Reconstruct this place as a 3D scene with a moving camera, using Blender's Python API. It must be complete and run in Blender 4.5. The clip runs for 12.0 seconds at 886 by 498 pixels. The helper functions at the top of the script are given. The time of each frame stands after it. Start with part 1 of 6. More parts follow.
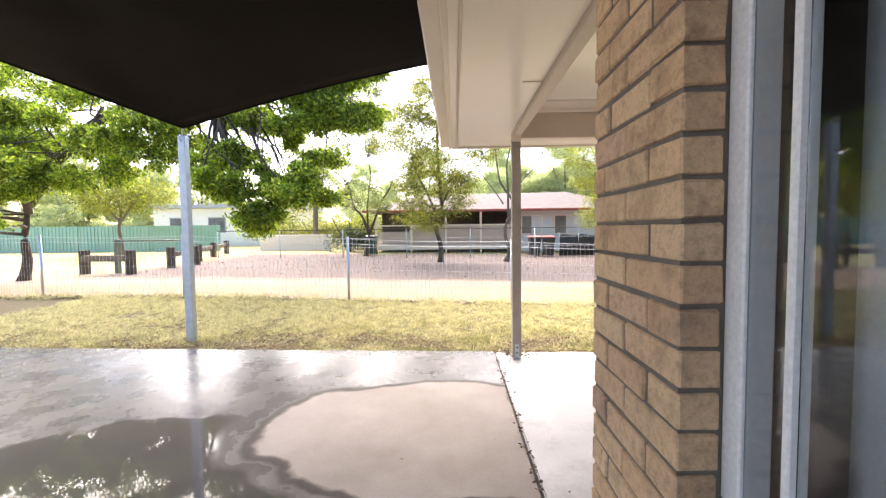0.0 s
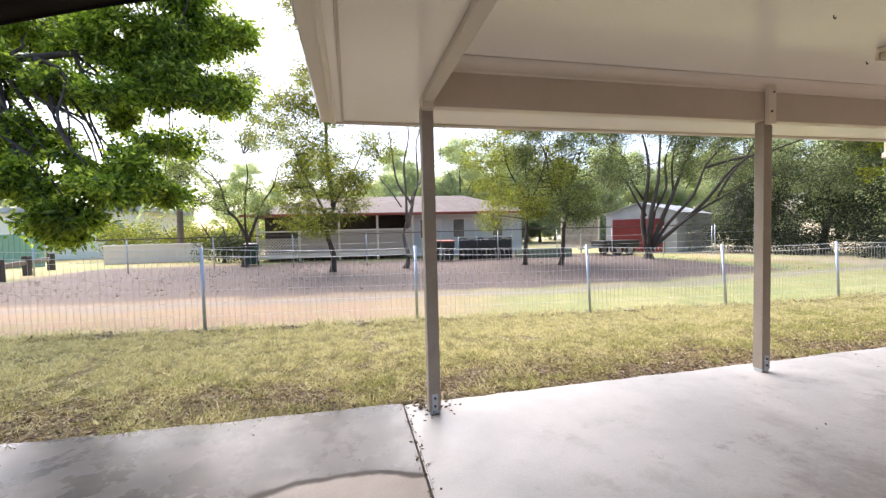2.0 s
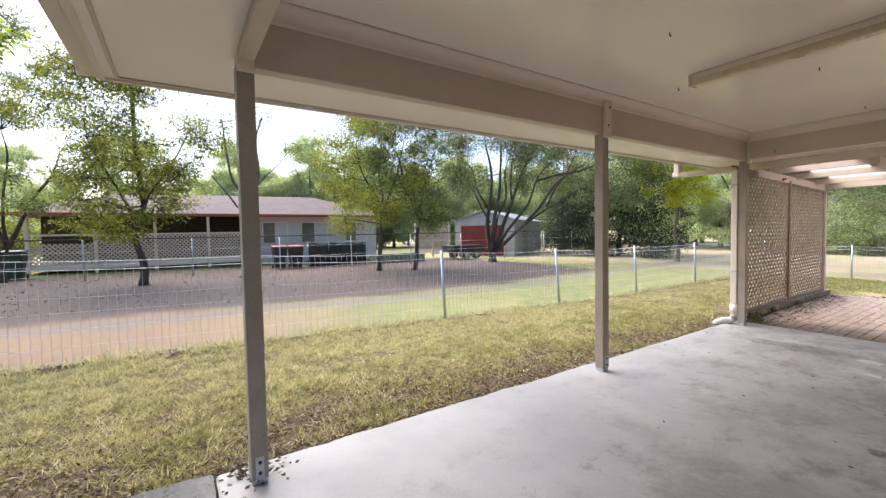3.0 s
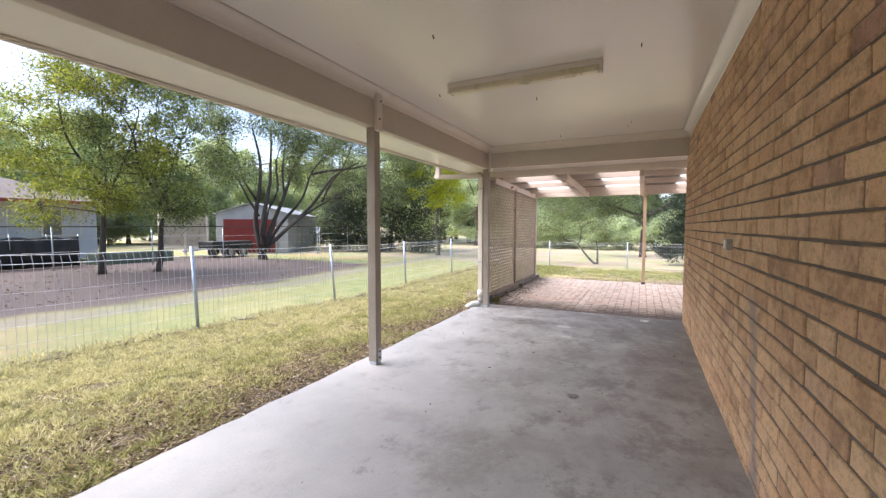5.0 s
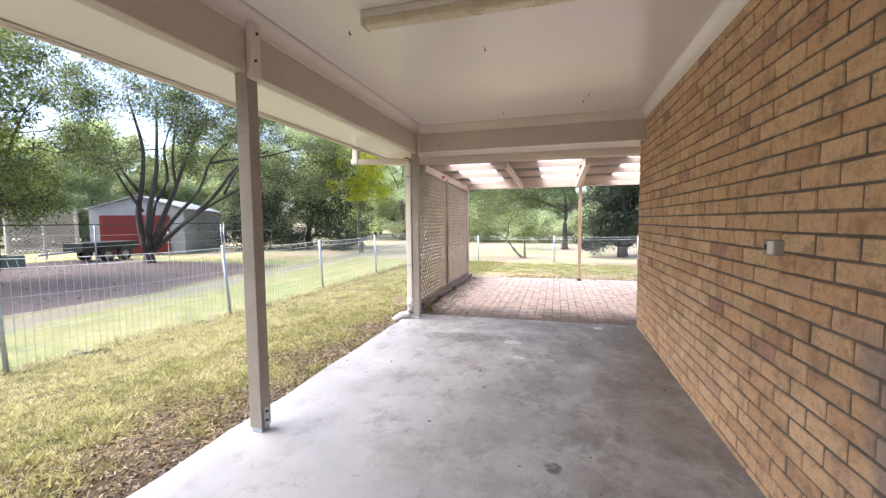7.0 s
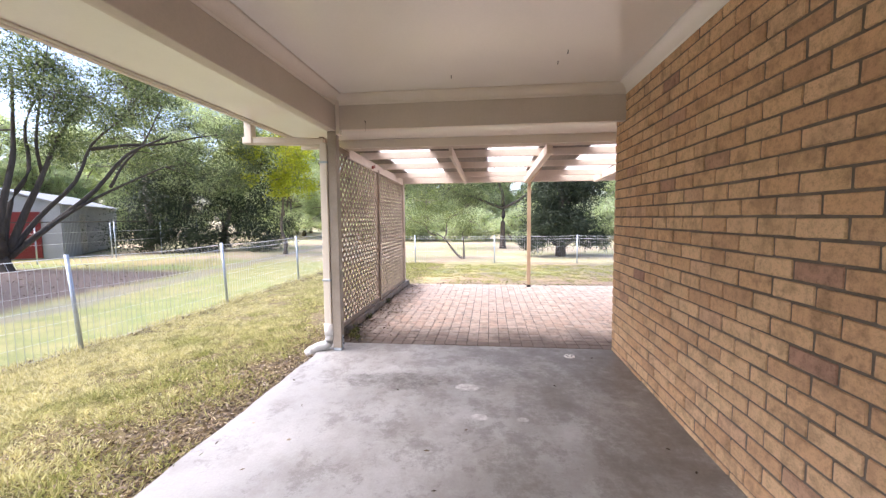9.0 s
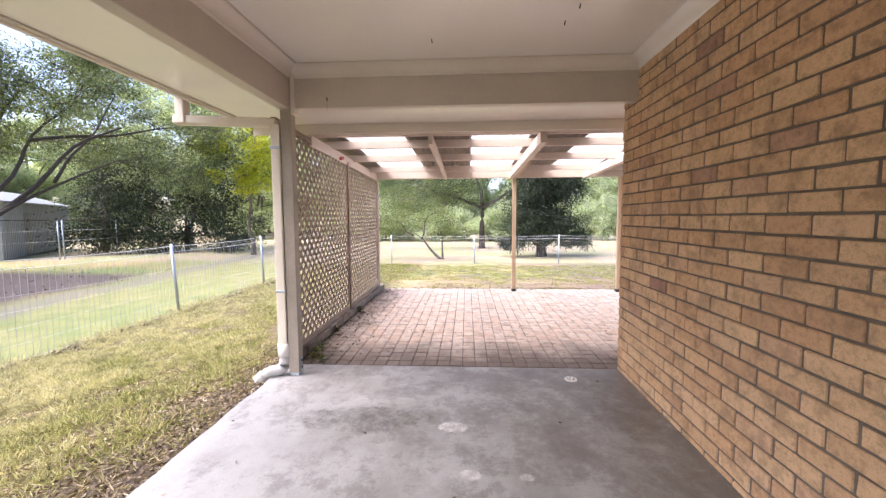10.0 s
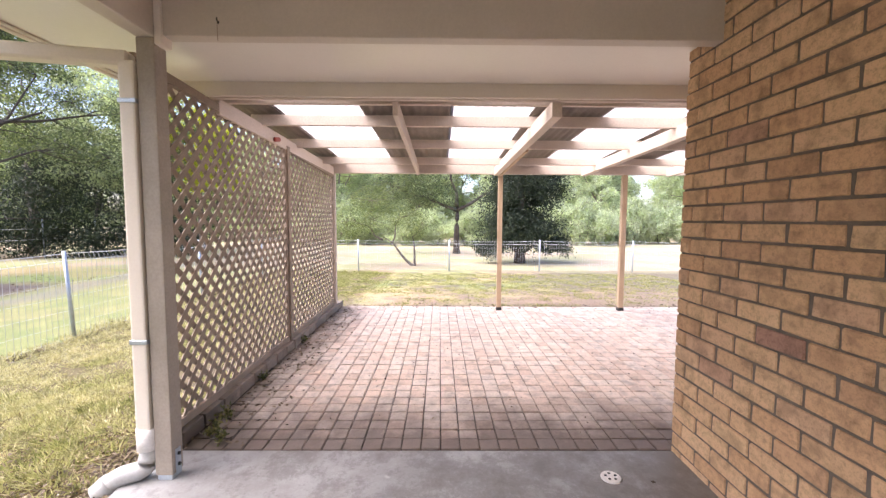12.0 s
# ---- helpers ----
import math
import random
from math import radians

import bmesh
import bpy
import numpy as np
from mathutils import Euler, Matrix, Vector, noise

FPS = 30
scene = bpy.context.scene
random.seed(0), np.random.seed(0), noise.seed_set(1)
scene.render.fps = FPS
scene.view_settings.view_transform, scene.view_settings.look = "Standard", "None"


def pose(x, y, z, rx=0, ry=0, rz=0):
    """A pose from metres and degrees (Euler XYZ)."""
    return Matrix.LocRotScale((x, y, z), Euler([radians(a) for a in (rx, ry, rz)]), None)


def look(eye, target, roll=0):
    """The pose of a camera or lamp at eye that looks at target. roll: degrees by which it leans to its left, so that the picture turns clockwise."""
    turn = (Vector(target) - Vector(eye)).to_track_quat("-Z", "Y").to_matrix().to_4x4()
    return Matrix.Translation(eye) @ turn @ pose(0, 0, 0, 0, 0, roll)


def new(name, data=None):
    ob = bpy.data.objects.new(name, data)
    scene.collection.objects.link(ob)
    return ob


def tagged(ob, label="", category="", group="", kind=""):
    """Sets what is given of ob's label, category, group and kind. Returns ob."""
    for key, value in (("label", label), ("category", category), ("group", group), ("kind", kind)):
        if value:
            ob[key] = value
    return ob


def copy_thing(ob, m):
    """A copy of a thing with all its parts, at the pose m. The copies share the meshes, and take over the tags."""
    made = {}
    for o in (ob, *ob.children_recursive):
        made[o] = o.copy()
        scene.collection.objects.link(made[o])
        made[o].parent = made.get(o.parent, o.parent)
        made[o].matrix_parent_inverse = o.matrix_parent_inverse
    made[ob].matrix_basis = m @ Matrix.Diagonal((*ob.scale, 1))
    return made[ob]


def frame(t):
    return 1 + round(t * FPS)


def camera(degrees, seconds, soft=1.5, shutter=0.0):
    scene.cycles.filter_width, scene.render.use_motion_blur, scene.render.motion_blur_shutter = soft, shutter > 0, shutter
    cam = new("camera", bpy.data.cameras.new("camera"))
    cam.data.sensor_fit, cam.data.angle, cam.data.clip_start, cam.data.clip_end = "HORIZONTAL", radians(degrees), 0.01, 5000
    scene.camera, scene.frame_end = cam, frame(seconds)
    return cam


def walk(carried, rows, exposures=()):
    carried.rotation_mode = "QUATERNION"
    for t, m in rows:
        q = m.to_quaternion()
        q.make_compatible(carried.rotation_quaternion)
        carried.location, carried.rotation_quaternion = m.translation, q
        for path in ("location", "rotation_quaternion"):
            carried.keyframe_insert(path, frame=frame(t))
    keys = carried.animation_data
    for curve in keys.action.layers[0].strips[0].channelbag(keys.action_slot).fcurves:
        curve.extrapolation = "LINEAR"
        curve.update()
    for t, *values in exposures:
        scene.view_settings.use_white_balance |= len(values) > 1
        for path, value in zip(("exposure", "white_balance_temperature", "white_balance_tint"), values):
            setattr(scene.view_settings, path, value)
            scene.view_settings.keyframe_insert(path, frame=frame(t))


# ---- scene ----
cam = camera(94.91, 12.0, soft=1.35)
ROWS = [
    (0.0, 0.001, 0.105, 1.394, 1.57, -2.96, 0.70),
    (0.5, 0.013, 0.430, 1.410, 0.49, -2.97, 0.95),
    (1.0, 0.009, 0.746, 1.399, -1.96, -2.74, 1.13),
    (1.5, 0.009, 1.061, 1.405, -6.12, -2.66, 1.32),
    (2.0, 0.066, 1.393, 1.390, -12.92, -2.57, 1.47),
    (2.5, 0.177, 1.665, 1.391, -22.25, -2.53, 1.42),
    (3.0, 0.309, 1.923, 1.394, -33.22, -2.36, 1.05),
    (3.5, 0.395, 2.005, 1.402, -44.54, -2.25, 0.65),
    (5.5, 0.640, 2.089, 1.351, -66.74, -3.46, 0.08),
    (6.0, 0.954, 2.227, 1.375, -68.89, -3.60, 0.30),
    (6.5, 1.252, 2.357, 1.360, -71.55, -3.83, 0.48),
    (7.0, 1.580, 2.509, 1.380, -74.48, -4.00, 0.57),
    (9.0, 2.840, 2.787, 1.409, -83.52, -4.40, 0.48),
    (9.5, 3.196, 2.833, 1.416, -85.18, -4.47, 0.47),
    (10.0, 3.519, 2.875, 1.398, -86.68, -4.52, 0.34),
    (10.5, 3.858, 2.910, 1.414, -87.96, -4.54, 0.05),
    (11.0, 4.199, 2.916, 1.397, -89.01, -4.43, -0.10),
    (11.5, 4.513, 2.918, 1.407, -89.84, -4.42, -0.18),
    (12.0, 4.840, 2.931, 1.406, -90.48, -4.11, -0.32),
]
walk(cam, [(t, pose(x, y, z, 90 + pitch, roll, yaw)) for t, x, y, z, yaw, pitch, roll in ROWS], [(0.0, 2.38, 6900, 20), (1.5, 1.94, 6600, 18), (3.5, 1.38, 6300, 17), (6.5, 1.86, 6050, 18), (9.5, 1.83, 6200, 22), (12.0, 1.86, 6250, 23)])

# ---- world and sun ----
world = bpy.data.worlds.new("sky")
scene.world = world
world.use_nodes = True
sky = world.node_tree.nodes.new("ShaderNodeTexSky")
sky.sky_type, sky.sun_disc = "NISHITA", False
sky.sun_elevation, sky.sun_rotation = radians(49), radians(-20)
sky.air_density, sky.dust_density, sky.ozone_density = 1.0, 2.0, 1.0
sky_back = world.node_tree.nodes["Background"]
sky_back.inputs["Strength"].default_value = 0.115
world.node_tree.links.new(sky.outputs["Color"], sky_back.inputs["Color"])
sun = new("sun", bpy.data.lights.new("sun", "SUN"))
sun.data.energy, sun.data.angle, sun.data.color = 2.7, radians(70), (1.0, 0.95, 0.87)
sun.matrix_world = look((0, 0, 0), (0.34 * math.cos(radians(49)), -0.94 * math.cos(radians(49)), -math.sin(radians(49))))

# ---- node materials ----
def nodes_of(name, rough=0.7, metal=0.0):
    m = bpy.data.materials.new(name)
    m.use_nodes = True
    nt = m.node_tree
    b = nt.nodes["Principled BSDF"]
    b.inputs["Roughness"].default_value, b.inputs["Metallic"].default_value = rough, metal
    return m, nt, b


def place(nt, kind="Object"):
    return nt.nodes.new("ShaderNodeTexCoord").outputs[kind]


def noise_at(nt, vec, scale, detail=4.0, rough=0.6, stretch=None):
    if stretch:
        mp = nt.nodes.new("ShaderNodeMapping")
        mp.inputs["Scale"].default_value = stretch
        nt.links.new(vec, mp.inputs["Vector"])
        vec = mp.outputs["Vector"]
    n = nt.nodes.new("ShaderNodeTexNoise")
    n.inputs["Scale"].default_value, n.inputs["Detail"].default_value, n.inputs["Roughness"].default_value = scale, detail, rough
    nt.links.new(vec, n.inputs["Vector"])
    return n.outputs["Fac"]


def ramp(nt, fac, stops):
    r = nt.nodes.new("ShaderNodeValToRGB")
    els = r.color_ramp.elements
    while len(els) < len(stops):
        els.new(0.5)
    for e, (p, c) in zip(els, stops):
        e.position, e.color = p, (*c, 1) if len(c) == 3 else c
    nt.links.new(fac, r.inputs["Fac"])
    return r.outputs["Color"]


def grey(v):
    return (v, v, v)


def mix(nt, fac, a, b, mode="MIX"):
    n = nt.nodes.new("ShaderNodeMix")
    n.data_type, n.blend_type = "RGBA", mode
    for sock, v in ((n.inputs[0], fac), (n.inputs[6], a), (n.inputs[7], b)):
        if isinstance(v, (int, float)):
            sock.default_value = v
        elif isinstance(v, tuple):
            sock.default_value = (*v, 1) if len(v) == 3 else v
        else:
            nt.links.new(v, sock)
    return n.outputs[2]


def calc(nt, op, a, b=0.0, c=None):
    n = nt.nodes.new("ShaderNodeMath")
    n.operation = op
    for sock, v in zip(n.inputs, (a, b, c)):
        if v is None:
            continue
        if isinstance(v, (int, float)):
            sock.default_value = v
        else:
            nt.links.new(v, sock)
    return n.outputs[0]


def bump(nt, b, height, strength=0.3, dist=0.01):
    n = nt.nodes.new("ShaderNodeBump")
    n.inputs["Strength"].default_value, n.inputs["Distance"].default_value = strength, dist
    nt.links.new(height, n.inputs["Height"])
    nt.links.new(n.outputs["Normal"], b.inputs["Normal"])


def surface(name, c1, c2, scale=3.0, fine=60.0, rough=0.7, metal=0.0, relief=0.2, dist=0.004, stain=None, stretch=None, stain_at=(0.58, 0.75), depth=0.35, uneven=1.0):
    """Two-scale colour, uneven gloss and fine relief."""
    m, nt, b = nodes_of(name, rough, metal)
    v = place(nt)
    big, small = noise_at(nt, v, scale, 5, 0.6, stretch), noise_at(nt, v, fine, 4, 0.65, stretch)
    col = mix(nt, ramp(nt, big, [(0.35, grey(0)), (0.68, grey(1))]), c1, c2)
    col = mix(nt, depth, col, ramp(nt, small, [(0.3, grey(0.45)), (0.7, grey(1.0))]), "MULTIPLY")
    if stain:
        col = mix(nt, ramp(nt, noise_at(nt, v, scale * 0.6, 6, 0.7), [(stain_at[0], grey(0)), (stain_at[1], grey(0.8))]), col, stain)
    nt.links.new(col, b.inputs["Base Color"])
    nt.links.new(ramp(nt, big, [(0.2, grey(max(rough - 0.12 * uneven, 0.03))), (0.8, grey(min(rough + 0.1 * uneven, 1)))]), b.inputs["Roughness"])
    bump(nt, b, small, relief, dist)
    return m


def per_piece(name, stops, island=False, rough=0.85, relief=0.6, dist=0.004, fine=45.0, spots=(0.2, 0.12, 0.08), soot=False, edge_dark=False, shade=1.0, pits=0.58):
    """Brick or paver: a colour for each piece, with spots and pitted faces."""
    m, nt, b = nodes_of(name, rough)
    if island:
        rnd = nt.nodes.new("ShaderNodeNewGeometry").outputs["Random Per Island"]
    else:
        rnd = nt.nodes.new("ShaderNodeObjectInfo").outputs["Random"]
    pos = nt.nodes.new("ShaderNodeNewGeometry").outputs["Position"]
    col = mix(nt, 1.0, ramp(nt, rnd, stops), grey(shade), "MULTIPLY")
    big, small = noise_at(nt, pos, 9, 4, 0.6), noise_at(nt, pos, fine, 5, 0.7)
    col = mix(nt, 0.8, col, ramp(nt, big, [(0.34, grey(0.62)), (0.52, grey(1.0))]), "MULTIPLY")
    col = mix(nt, pits, col, ramp(nt, small, [(0.32, grey(0.5)), (0.52, grey(1.0))]), "MULTIPLY")
    col = mix(nt, 0.3, col, ramp(nt, noise_at(nt, pos, 150, 3, 0.6), [(0.34, grey(0.45)), (0.48, grey(1.0))]), "MULTIPLY")
    col = mix(nt, ramp(nt, noise_at(nt, pos, 26, 3, 0.6), [(0.62, grey(0)), (0.74, grey(0.25))]), col, spots)
    col = mix(nt, ramp(nt, noise_at(nt, pos, 13, 3, 0.5), [(0.64, grey(0)), (0.78, grey(0.4))]), col, spots)
    sep = nt.nodes.new("ShaderNodeSeparateXYZ")
    nt.links.new(pos, sep.inputs[0])
    if soot:
        # a grey run of old damp down the wall, torn at its edges
        lean = calc(nt, "ADD", calc(nt, "SUBTRACT", sep.outputs[0], 3.18), calc(nt, "MULTIPLY", calc(nt, "SUBTRACT", sep.outputs[2], 0.8), -0.16))
        off = calc(nt, "ABSOLUTE", calc(nt, "ADD", lean, calc(nt, "MULTIPLY", calc(nt, "SUBTRACT", noise_at(nt, pos, 4, 4, 0.6), 0.5), 0.45)))
        run = ramp(nt, off, [(0.02, grey(0.7)), (0.11, grey(0))])
        run = calc(nt, "MULTIPLY", run, ramp(nt, sep.outputs[2], [(0.0, grey(1)), (0.95, grey(0.8)), (1.0, grey(0))]))
        col = mix(nt, run, col, (0.20, 0.19, 0.20))
        col = mix(nt, ramp(nt, noise_at(nt, pos, 1.1, 5, 0.65), [(0.56, grey(0)), (0.78, grey(0.45))]), col, (0.33, 0.25, 0.19))
    if edge_dark:
        # darker brown beside the slab and the lattice, with uneven edges
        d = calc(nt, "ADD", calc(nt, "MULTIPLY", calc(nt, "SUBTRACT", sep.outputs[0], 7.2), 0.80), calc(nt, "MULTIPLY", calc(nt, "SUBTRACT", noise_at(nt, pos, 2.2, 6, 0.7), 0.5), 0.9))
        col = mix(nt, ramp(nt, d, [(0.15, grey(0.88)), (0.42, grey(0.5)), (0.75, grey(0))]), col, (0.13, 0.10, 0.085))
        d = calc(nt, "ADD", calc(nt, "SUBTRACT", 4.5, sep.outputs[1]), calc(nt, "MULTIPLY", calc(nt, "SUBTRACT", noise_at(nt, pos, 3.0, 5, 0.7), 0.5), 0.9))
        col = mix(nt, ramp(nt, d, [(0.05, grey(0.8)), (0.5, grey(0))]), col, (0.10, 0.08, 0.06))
    nt.links.new(col, b.inputs["Base Color"])
    bump(nt, b, small, relief, dist)
    return m


def leaf_mat(name, stops, rough=0.5, through_light=0.4):
    m, nt, b = nodes_of(name, rough)
    rnd = nt.nodes.new("ShaderNodeNewGeometry").outputs["Random Per Island"]
    pos = nt.nodes.new("ShaderNodeNewGeometry").outputs["Position"]
    col = ramp(nt, rnd, stops)
    col = mix(nt, 0.5, col, ramp(nt, noise_at(nt, pos, 0.9, 3), [(0.35, grey(0.38)), (0.65, grey(1.0))]), "MULTIPLY")
    nt.links.new(col, b.inputs["Base Color"])
    tr = nt.nodes.new("ShaderNodeBsdfTranslucent")
    nt.links.new(mix(nt, 1.0, col, (1.7, 1.75, 0.8), "MULTIPLY"), tr.inputs["Color"])
    ms = nt.nodes.new("ShaderNodeMixShader")
    ms.inputs[0].default_value = through_light
    nt.links.new(b.outputs[0], ms.inputs[1])
    nt.links.new(tr.outputs[0], ms.inputs[2])
    nt.links.new(ms.outputs[0], nt.nodes["Material Output"].inputs["Surface"])
    return m


# ---- mesh helpers ----
def link_mesh(name, bm, material, smooth=False):
    me = bpy.data.meshes.new(name)
    bm.to_mesh(me)
    bm.free()
    me.materials.append(material)
    if smooth:
        me.polygons.foreach_set("use_smooth", [True] * len(me.polygons))
    return new(name, me)


def part(name, bm, material, parent=None, label="", smooth=False):
    ob = link_mesh(name, bm, material, smooth)
    if parent:
        ob.parent = parent
        ob.matrix_parent_inverse = parent.matrix_basis.inverted()
    return tagged(ob, label)


def thing(name, label, category, at=(0, 0, 0), group="", kind=""):
    ob = new(name)
    ob.location = at
    ob.empty_display_size = 0.1
    return tagged(ob, label, category, group, kind)


def pydata(name, verts, faces, material, parent=None, smooth=False):
    me = bpy.data.meshes.new(name)
    me.from_pydata([tuple(v) for v in verts], [], faces)
    me.materials.append(material)
    if smooth:
        me.polygons.foreach_set("use_smooth", [True] * len(me.polygons))
    ob = new(name, me)
    if parent:
        ob.parent = parent
        ob.matrix_parent_inverse = parent.matrix_basis.inverted()
    return ob


def box(x0, x1, y0, y1, z0, z1, bevel=0.0, bm=None, turn=None, seg=1):
    """A box between the given limits, its edges rounded, added to bm."""
    out = bm or bmesh.new()
    m = Matrix.LocRotScale(((x0 + x1) / 2, (y0 + y1) / 2, (z0 + z1) / 2), None, (abs(x1 - x0), abs(y1 - y0), abs(z1 - z0)))
    vs = bmesh.ops.create_cube(out, size=1, matrix=m)["verts"]
    if bevel:
        es = list({e for v in vs for e in v.link_edges})
        r = bmesh.ops.bevel(out, geom=es, offset=bevel, segments=seg, affect="EDGES", profile=0.6)
        vs = list({v for f in r["faces"] for v in f.verts} | {v for v in vs if v.is_valid})
    if turn:
        bmesh.ops.transform(out, matrix=turn, verts=vs)
    return out


def beam(a, b, w, h, bevel=0.003, bm=None, up=(0, 0, 1)):
    """A straight timber of section w x h from a to b."""
    a, b = Vector(a), Vector(b)
    d = b - a
    x = d.normalized()
    z = Vector(up)
    y = z.cross(x).normalized()
    z = x.cross(y)
    m = Matrix((x, y, z)).transposed().to_4x4()
    m.translation = (a + b) / 2
    return box(-d.length / 2, d.length / 2, -w / 2, w / 2, -h / 2, h / 2, bevel, bm, m)


def tube_data(pts, radii, sides=7):
    vs, fs = [], []
    for i, p in enumerate(pts):
        p = Vector(p)
        d = (Vector(pts[min(i + 1, len(pts) - 1)]) - Vector(pts[max(i - 1, 0)])).normalized()
        u = d.orthogonal().normalized() if abs(d.z) > 0.95 else d.cross(Vector((0, 0, 1))).normalized()
        w = d.cross(u)
        for k in range(sides):
            a = 2 * math.pi * k / sides
            vs.append(p + (u * math.cos(a) + w * math.sin(a)) * radii[i])
    for i in range(len(pts) - 1):
        for k in range(sides):
            n = (k + 1) % sides
            fs.append((i * sides + k, i * sides + n, (i + 1) * sides + n, (i + 1) * sides + k))
    fs.append(tuple(range(sides - 1, -1, -1)))
    fs.append(tuple((len(pts) - 1) * sides + k for k in range(sides)))
    return vs, fs


def tubes(name, runs, material, parent=None, sides=7, smooth=True):
    vs, fs = [], []
    for pts, radii in runs:
        v, f = tube_data(pts, radii if hasattr(radii, "__len__") else [radii] * len(pts), sides)
        o = len(vs)
        vs += v
        fs += [tuple(i + o for i in q) for q in f]
    return pydata(name, vs, fs, material, parent, smooth)


def smooth_line(pts, n=8):
    """A Catmull-Rom line through pts."""
    p = [Vector(q) for q in pts]
    p = [p[0] * 2 - p[1]] + p + [p[-1] * 2 - p[-2]]
    out = []
    for i in range(1, len(p) - 2):
        for k in range(n):
            t = k / n
            out.append(0.5 * (2 * p[i] + (p[i + 1] - p[i - 1]) * t + (2 * p[i - 1] - 5 * p[i] + 4 * p[i + 1] - p[i + 2]) * t * t + (3 * p[i] - p[i - 1] - 3 * p[i + 1] + p[i + 2]) * t ** 3))
    return out + [p[-2]]


def blades(name, centres, dirs, length, width, material, parent=None, rng=None):
    """Many small leaves: a bent diamond at each centre, along each direction."""
    n = len(centres)
    d = dirs / (np.linalg.norm(dirs, axis=1, keepdims=True) + 1e-9)
    r = rng.normal(size=(n, 3))
    s = np.cross(d, r)
    s /= np.linalg.norm(s, axis=1, keepdims=True) + 1e-9
    ln = (length * rng.uniform(0.6, 1.4, n))[:, None]
    wd = (width * rng.uniform(0.7, 1.3, n))[:, None]
    v = np.empty((n, 4, 3))
    v[:, 0] = centres
    v[:, 1] = centres + d * ln * 0.5 + s * wd * 0.5
    v[:, 2] = centres + d * ln
    v[:, 3] = centres + d * ln * 0.5 - s * wd * 0.5
    me = bpy.data.meshes.new(name)
    me.vertices.add(4 * n)
    me.vertices.foreach_set("co", v.reshape(-1).astype(np.float32))
    me.loops.add(4 * n)
    me.loops.foreach_set("vertex_index", np.arange(4 * n, dtype=np.int32))
    me.polygons.add(n)
    me.polygons.foreach_set("loop_start", np.arange(0, 4 * n, 4, dtype=np.int32))
    me.update(calc_edges=True)
    me.materials.append(material)
    ob = new(name, me)
    if parent:
        ob.parent = parent
        ob.matrix_parent_inverse = parent.matrix_basis.inverted()
    return ob


def leaf_cloud(rng, clumps, spread=0.28, droop=0.3):
    """Centres and directions of leaves in uneven clumps: (centre, radii, leaves, twigs)."""
    cs, ds = [], []
    for c, rad, count, twigs in clumps:
        c, rad = np.array(c, float), np.array(rad, float)
        u = rng.normal(size=(twigs, 3))
        u /= np.linalg.norm(u, axis=1, keepdims=True)
        tips = c + u * rad * (rng.uniform(0.15, 1.0, (twigs, 1)) ** 0.6)
        size = rng.uniform(0.5, 1.3, twigs)
        k = rng.integers(0, twigs, count)
        off = rng.normal(size=(count, 3)) * rad.mean() * spread * size[k][:, None]
        off[:, 2] *= 0.65
        cs.append(tips[k] + off)
        d = rng.normal(size=(count, 3)) + u[k] * 0.7
        d[:, 2] -= droop
        ds.append(d)
    return np.concatenate(cs), np.concatenate(ds)


def ground_z(x, y):
    """The lawn falls gently away from the slab and along the fence."""
    t = min(max((y - 4.6) / 3.6, 0.0), 1.0)
    at_fence = -0.13 - 0.028 * max(min(x, 9.0), -6.0)
    z = -0.04 + (at_fence + 0.04) * t
    if y > 8.2:
        k = min((y - 8.2) / 9.0, 1.0)
        z = at_fence * (1 - k) + (-0.1 - 0.012 * max(min(x, 40), -10)) * k
    far = min(max((x - 11.3) / 7.0, 0.0), 1.0)
    if y < 8.2:
        z = (z if y > 4.6 else -0.04) * (1 - far) + far * -0.42
    return z

# ---- materials ----
CREAM = surface("cream_paint", (0.74, 0.67, 0.57), (0.79, 0.72, 0.62), 2.0, 90, 0.42, relief=0.05, depth=0.12, uneven=0.3)
CEIL = surface("ceiling_paint", (0.85, 0.81, 0.745), (0.88, 0.84, 0.78), 1.2, 60, 0.20, relief=0.012, depth=0.06, uneven=0.2)
POSTP = surface("post_paint", (0.33, 0.285, 0.235), (0.40, 0.345, 0.29), 4.0, 70, 0.5, relief=0.2, stain=(0.27, 0.22, 0.18), stain_at=(0.62, 0.8))
BEAMP = surface("beam_paint", (0.55, 0.49, 0.41), (0.61, 0.54, 0.46), 2.0, 80, 0.45, relief=0.12, depth=0.15)
TIMBER = surface("bare_timber", (0.55, 0.40, 0.26), (0.66, 0.50, 0.34), 4.0, 60, 0.7, relief=0.3, stretch=(6, 6, 0.6))
PERGP = surface("pergola_paint", (0.66, 0.56, 0.47), (0.74, 0.64, 0.55), 3.0, 70, 0.6, relief=0.2, stain=(0.45, 0.34, 0.25), stain_at=(0.64, 0.85))
LATT = surface("lattice_paint", (0.26, 0.20, 0.15), (0.37, 0.29, 0.22), 5.0, 90, 0.7, relief=0.3)
MORTAR = surface("mortar", (0.14, 0.113, 0.09), (0.22, 0.18, 0.147), 8.0, 140, 0.95, relief=0.6, dist=0.003)
GALV = surface("galvanised_steel", (0.46, 0.52, 0.60), (0.58, 0.64, 0.70), 14.0, 90, 0.4, 0.7, relief=0.05)
WIRE = surface("wire", (0.66, 0.68, 0.70), (0.78, 0.79, 0.80), 10.0, 90, 0.5, 0.0, relief=0.05)
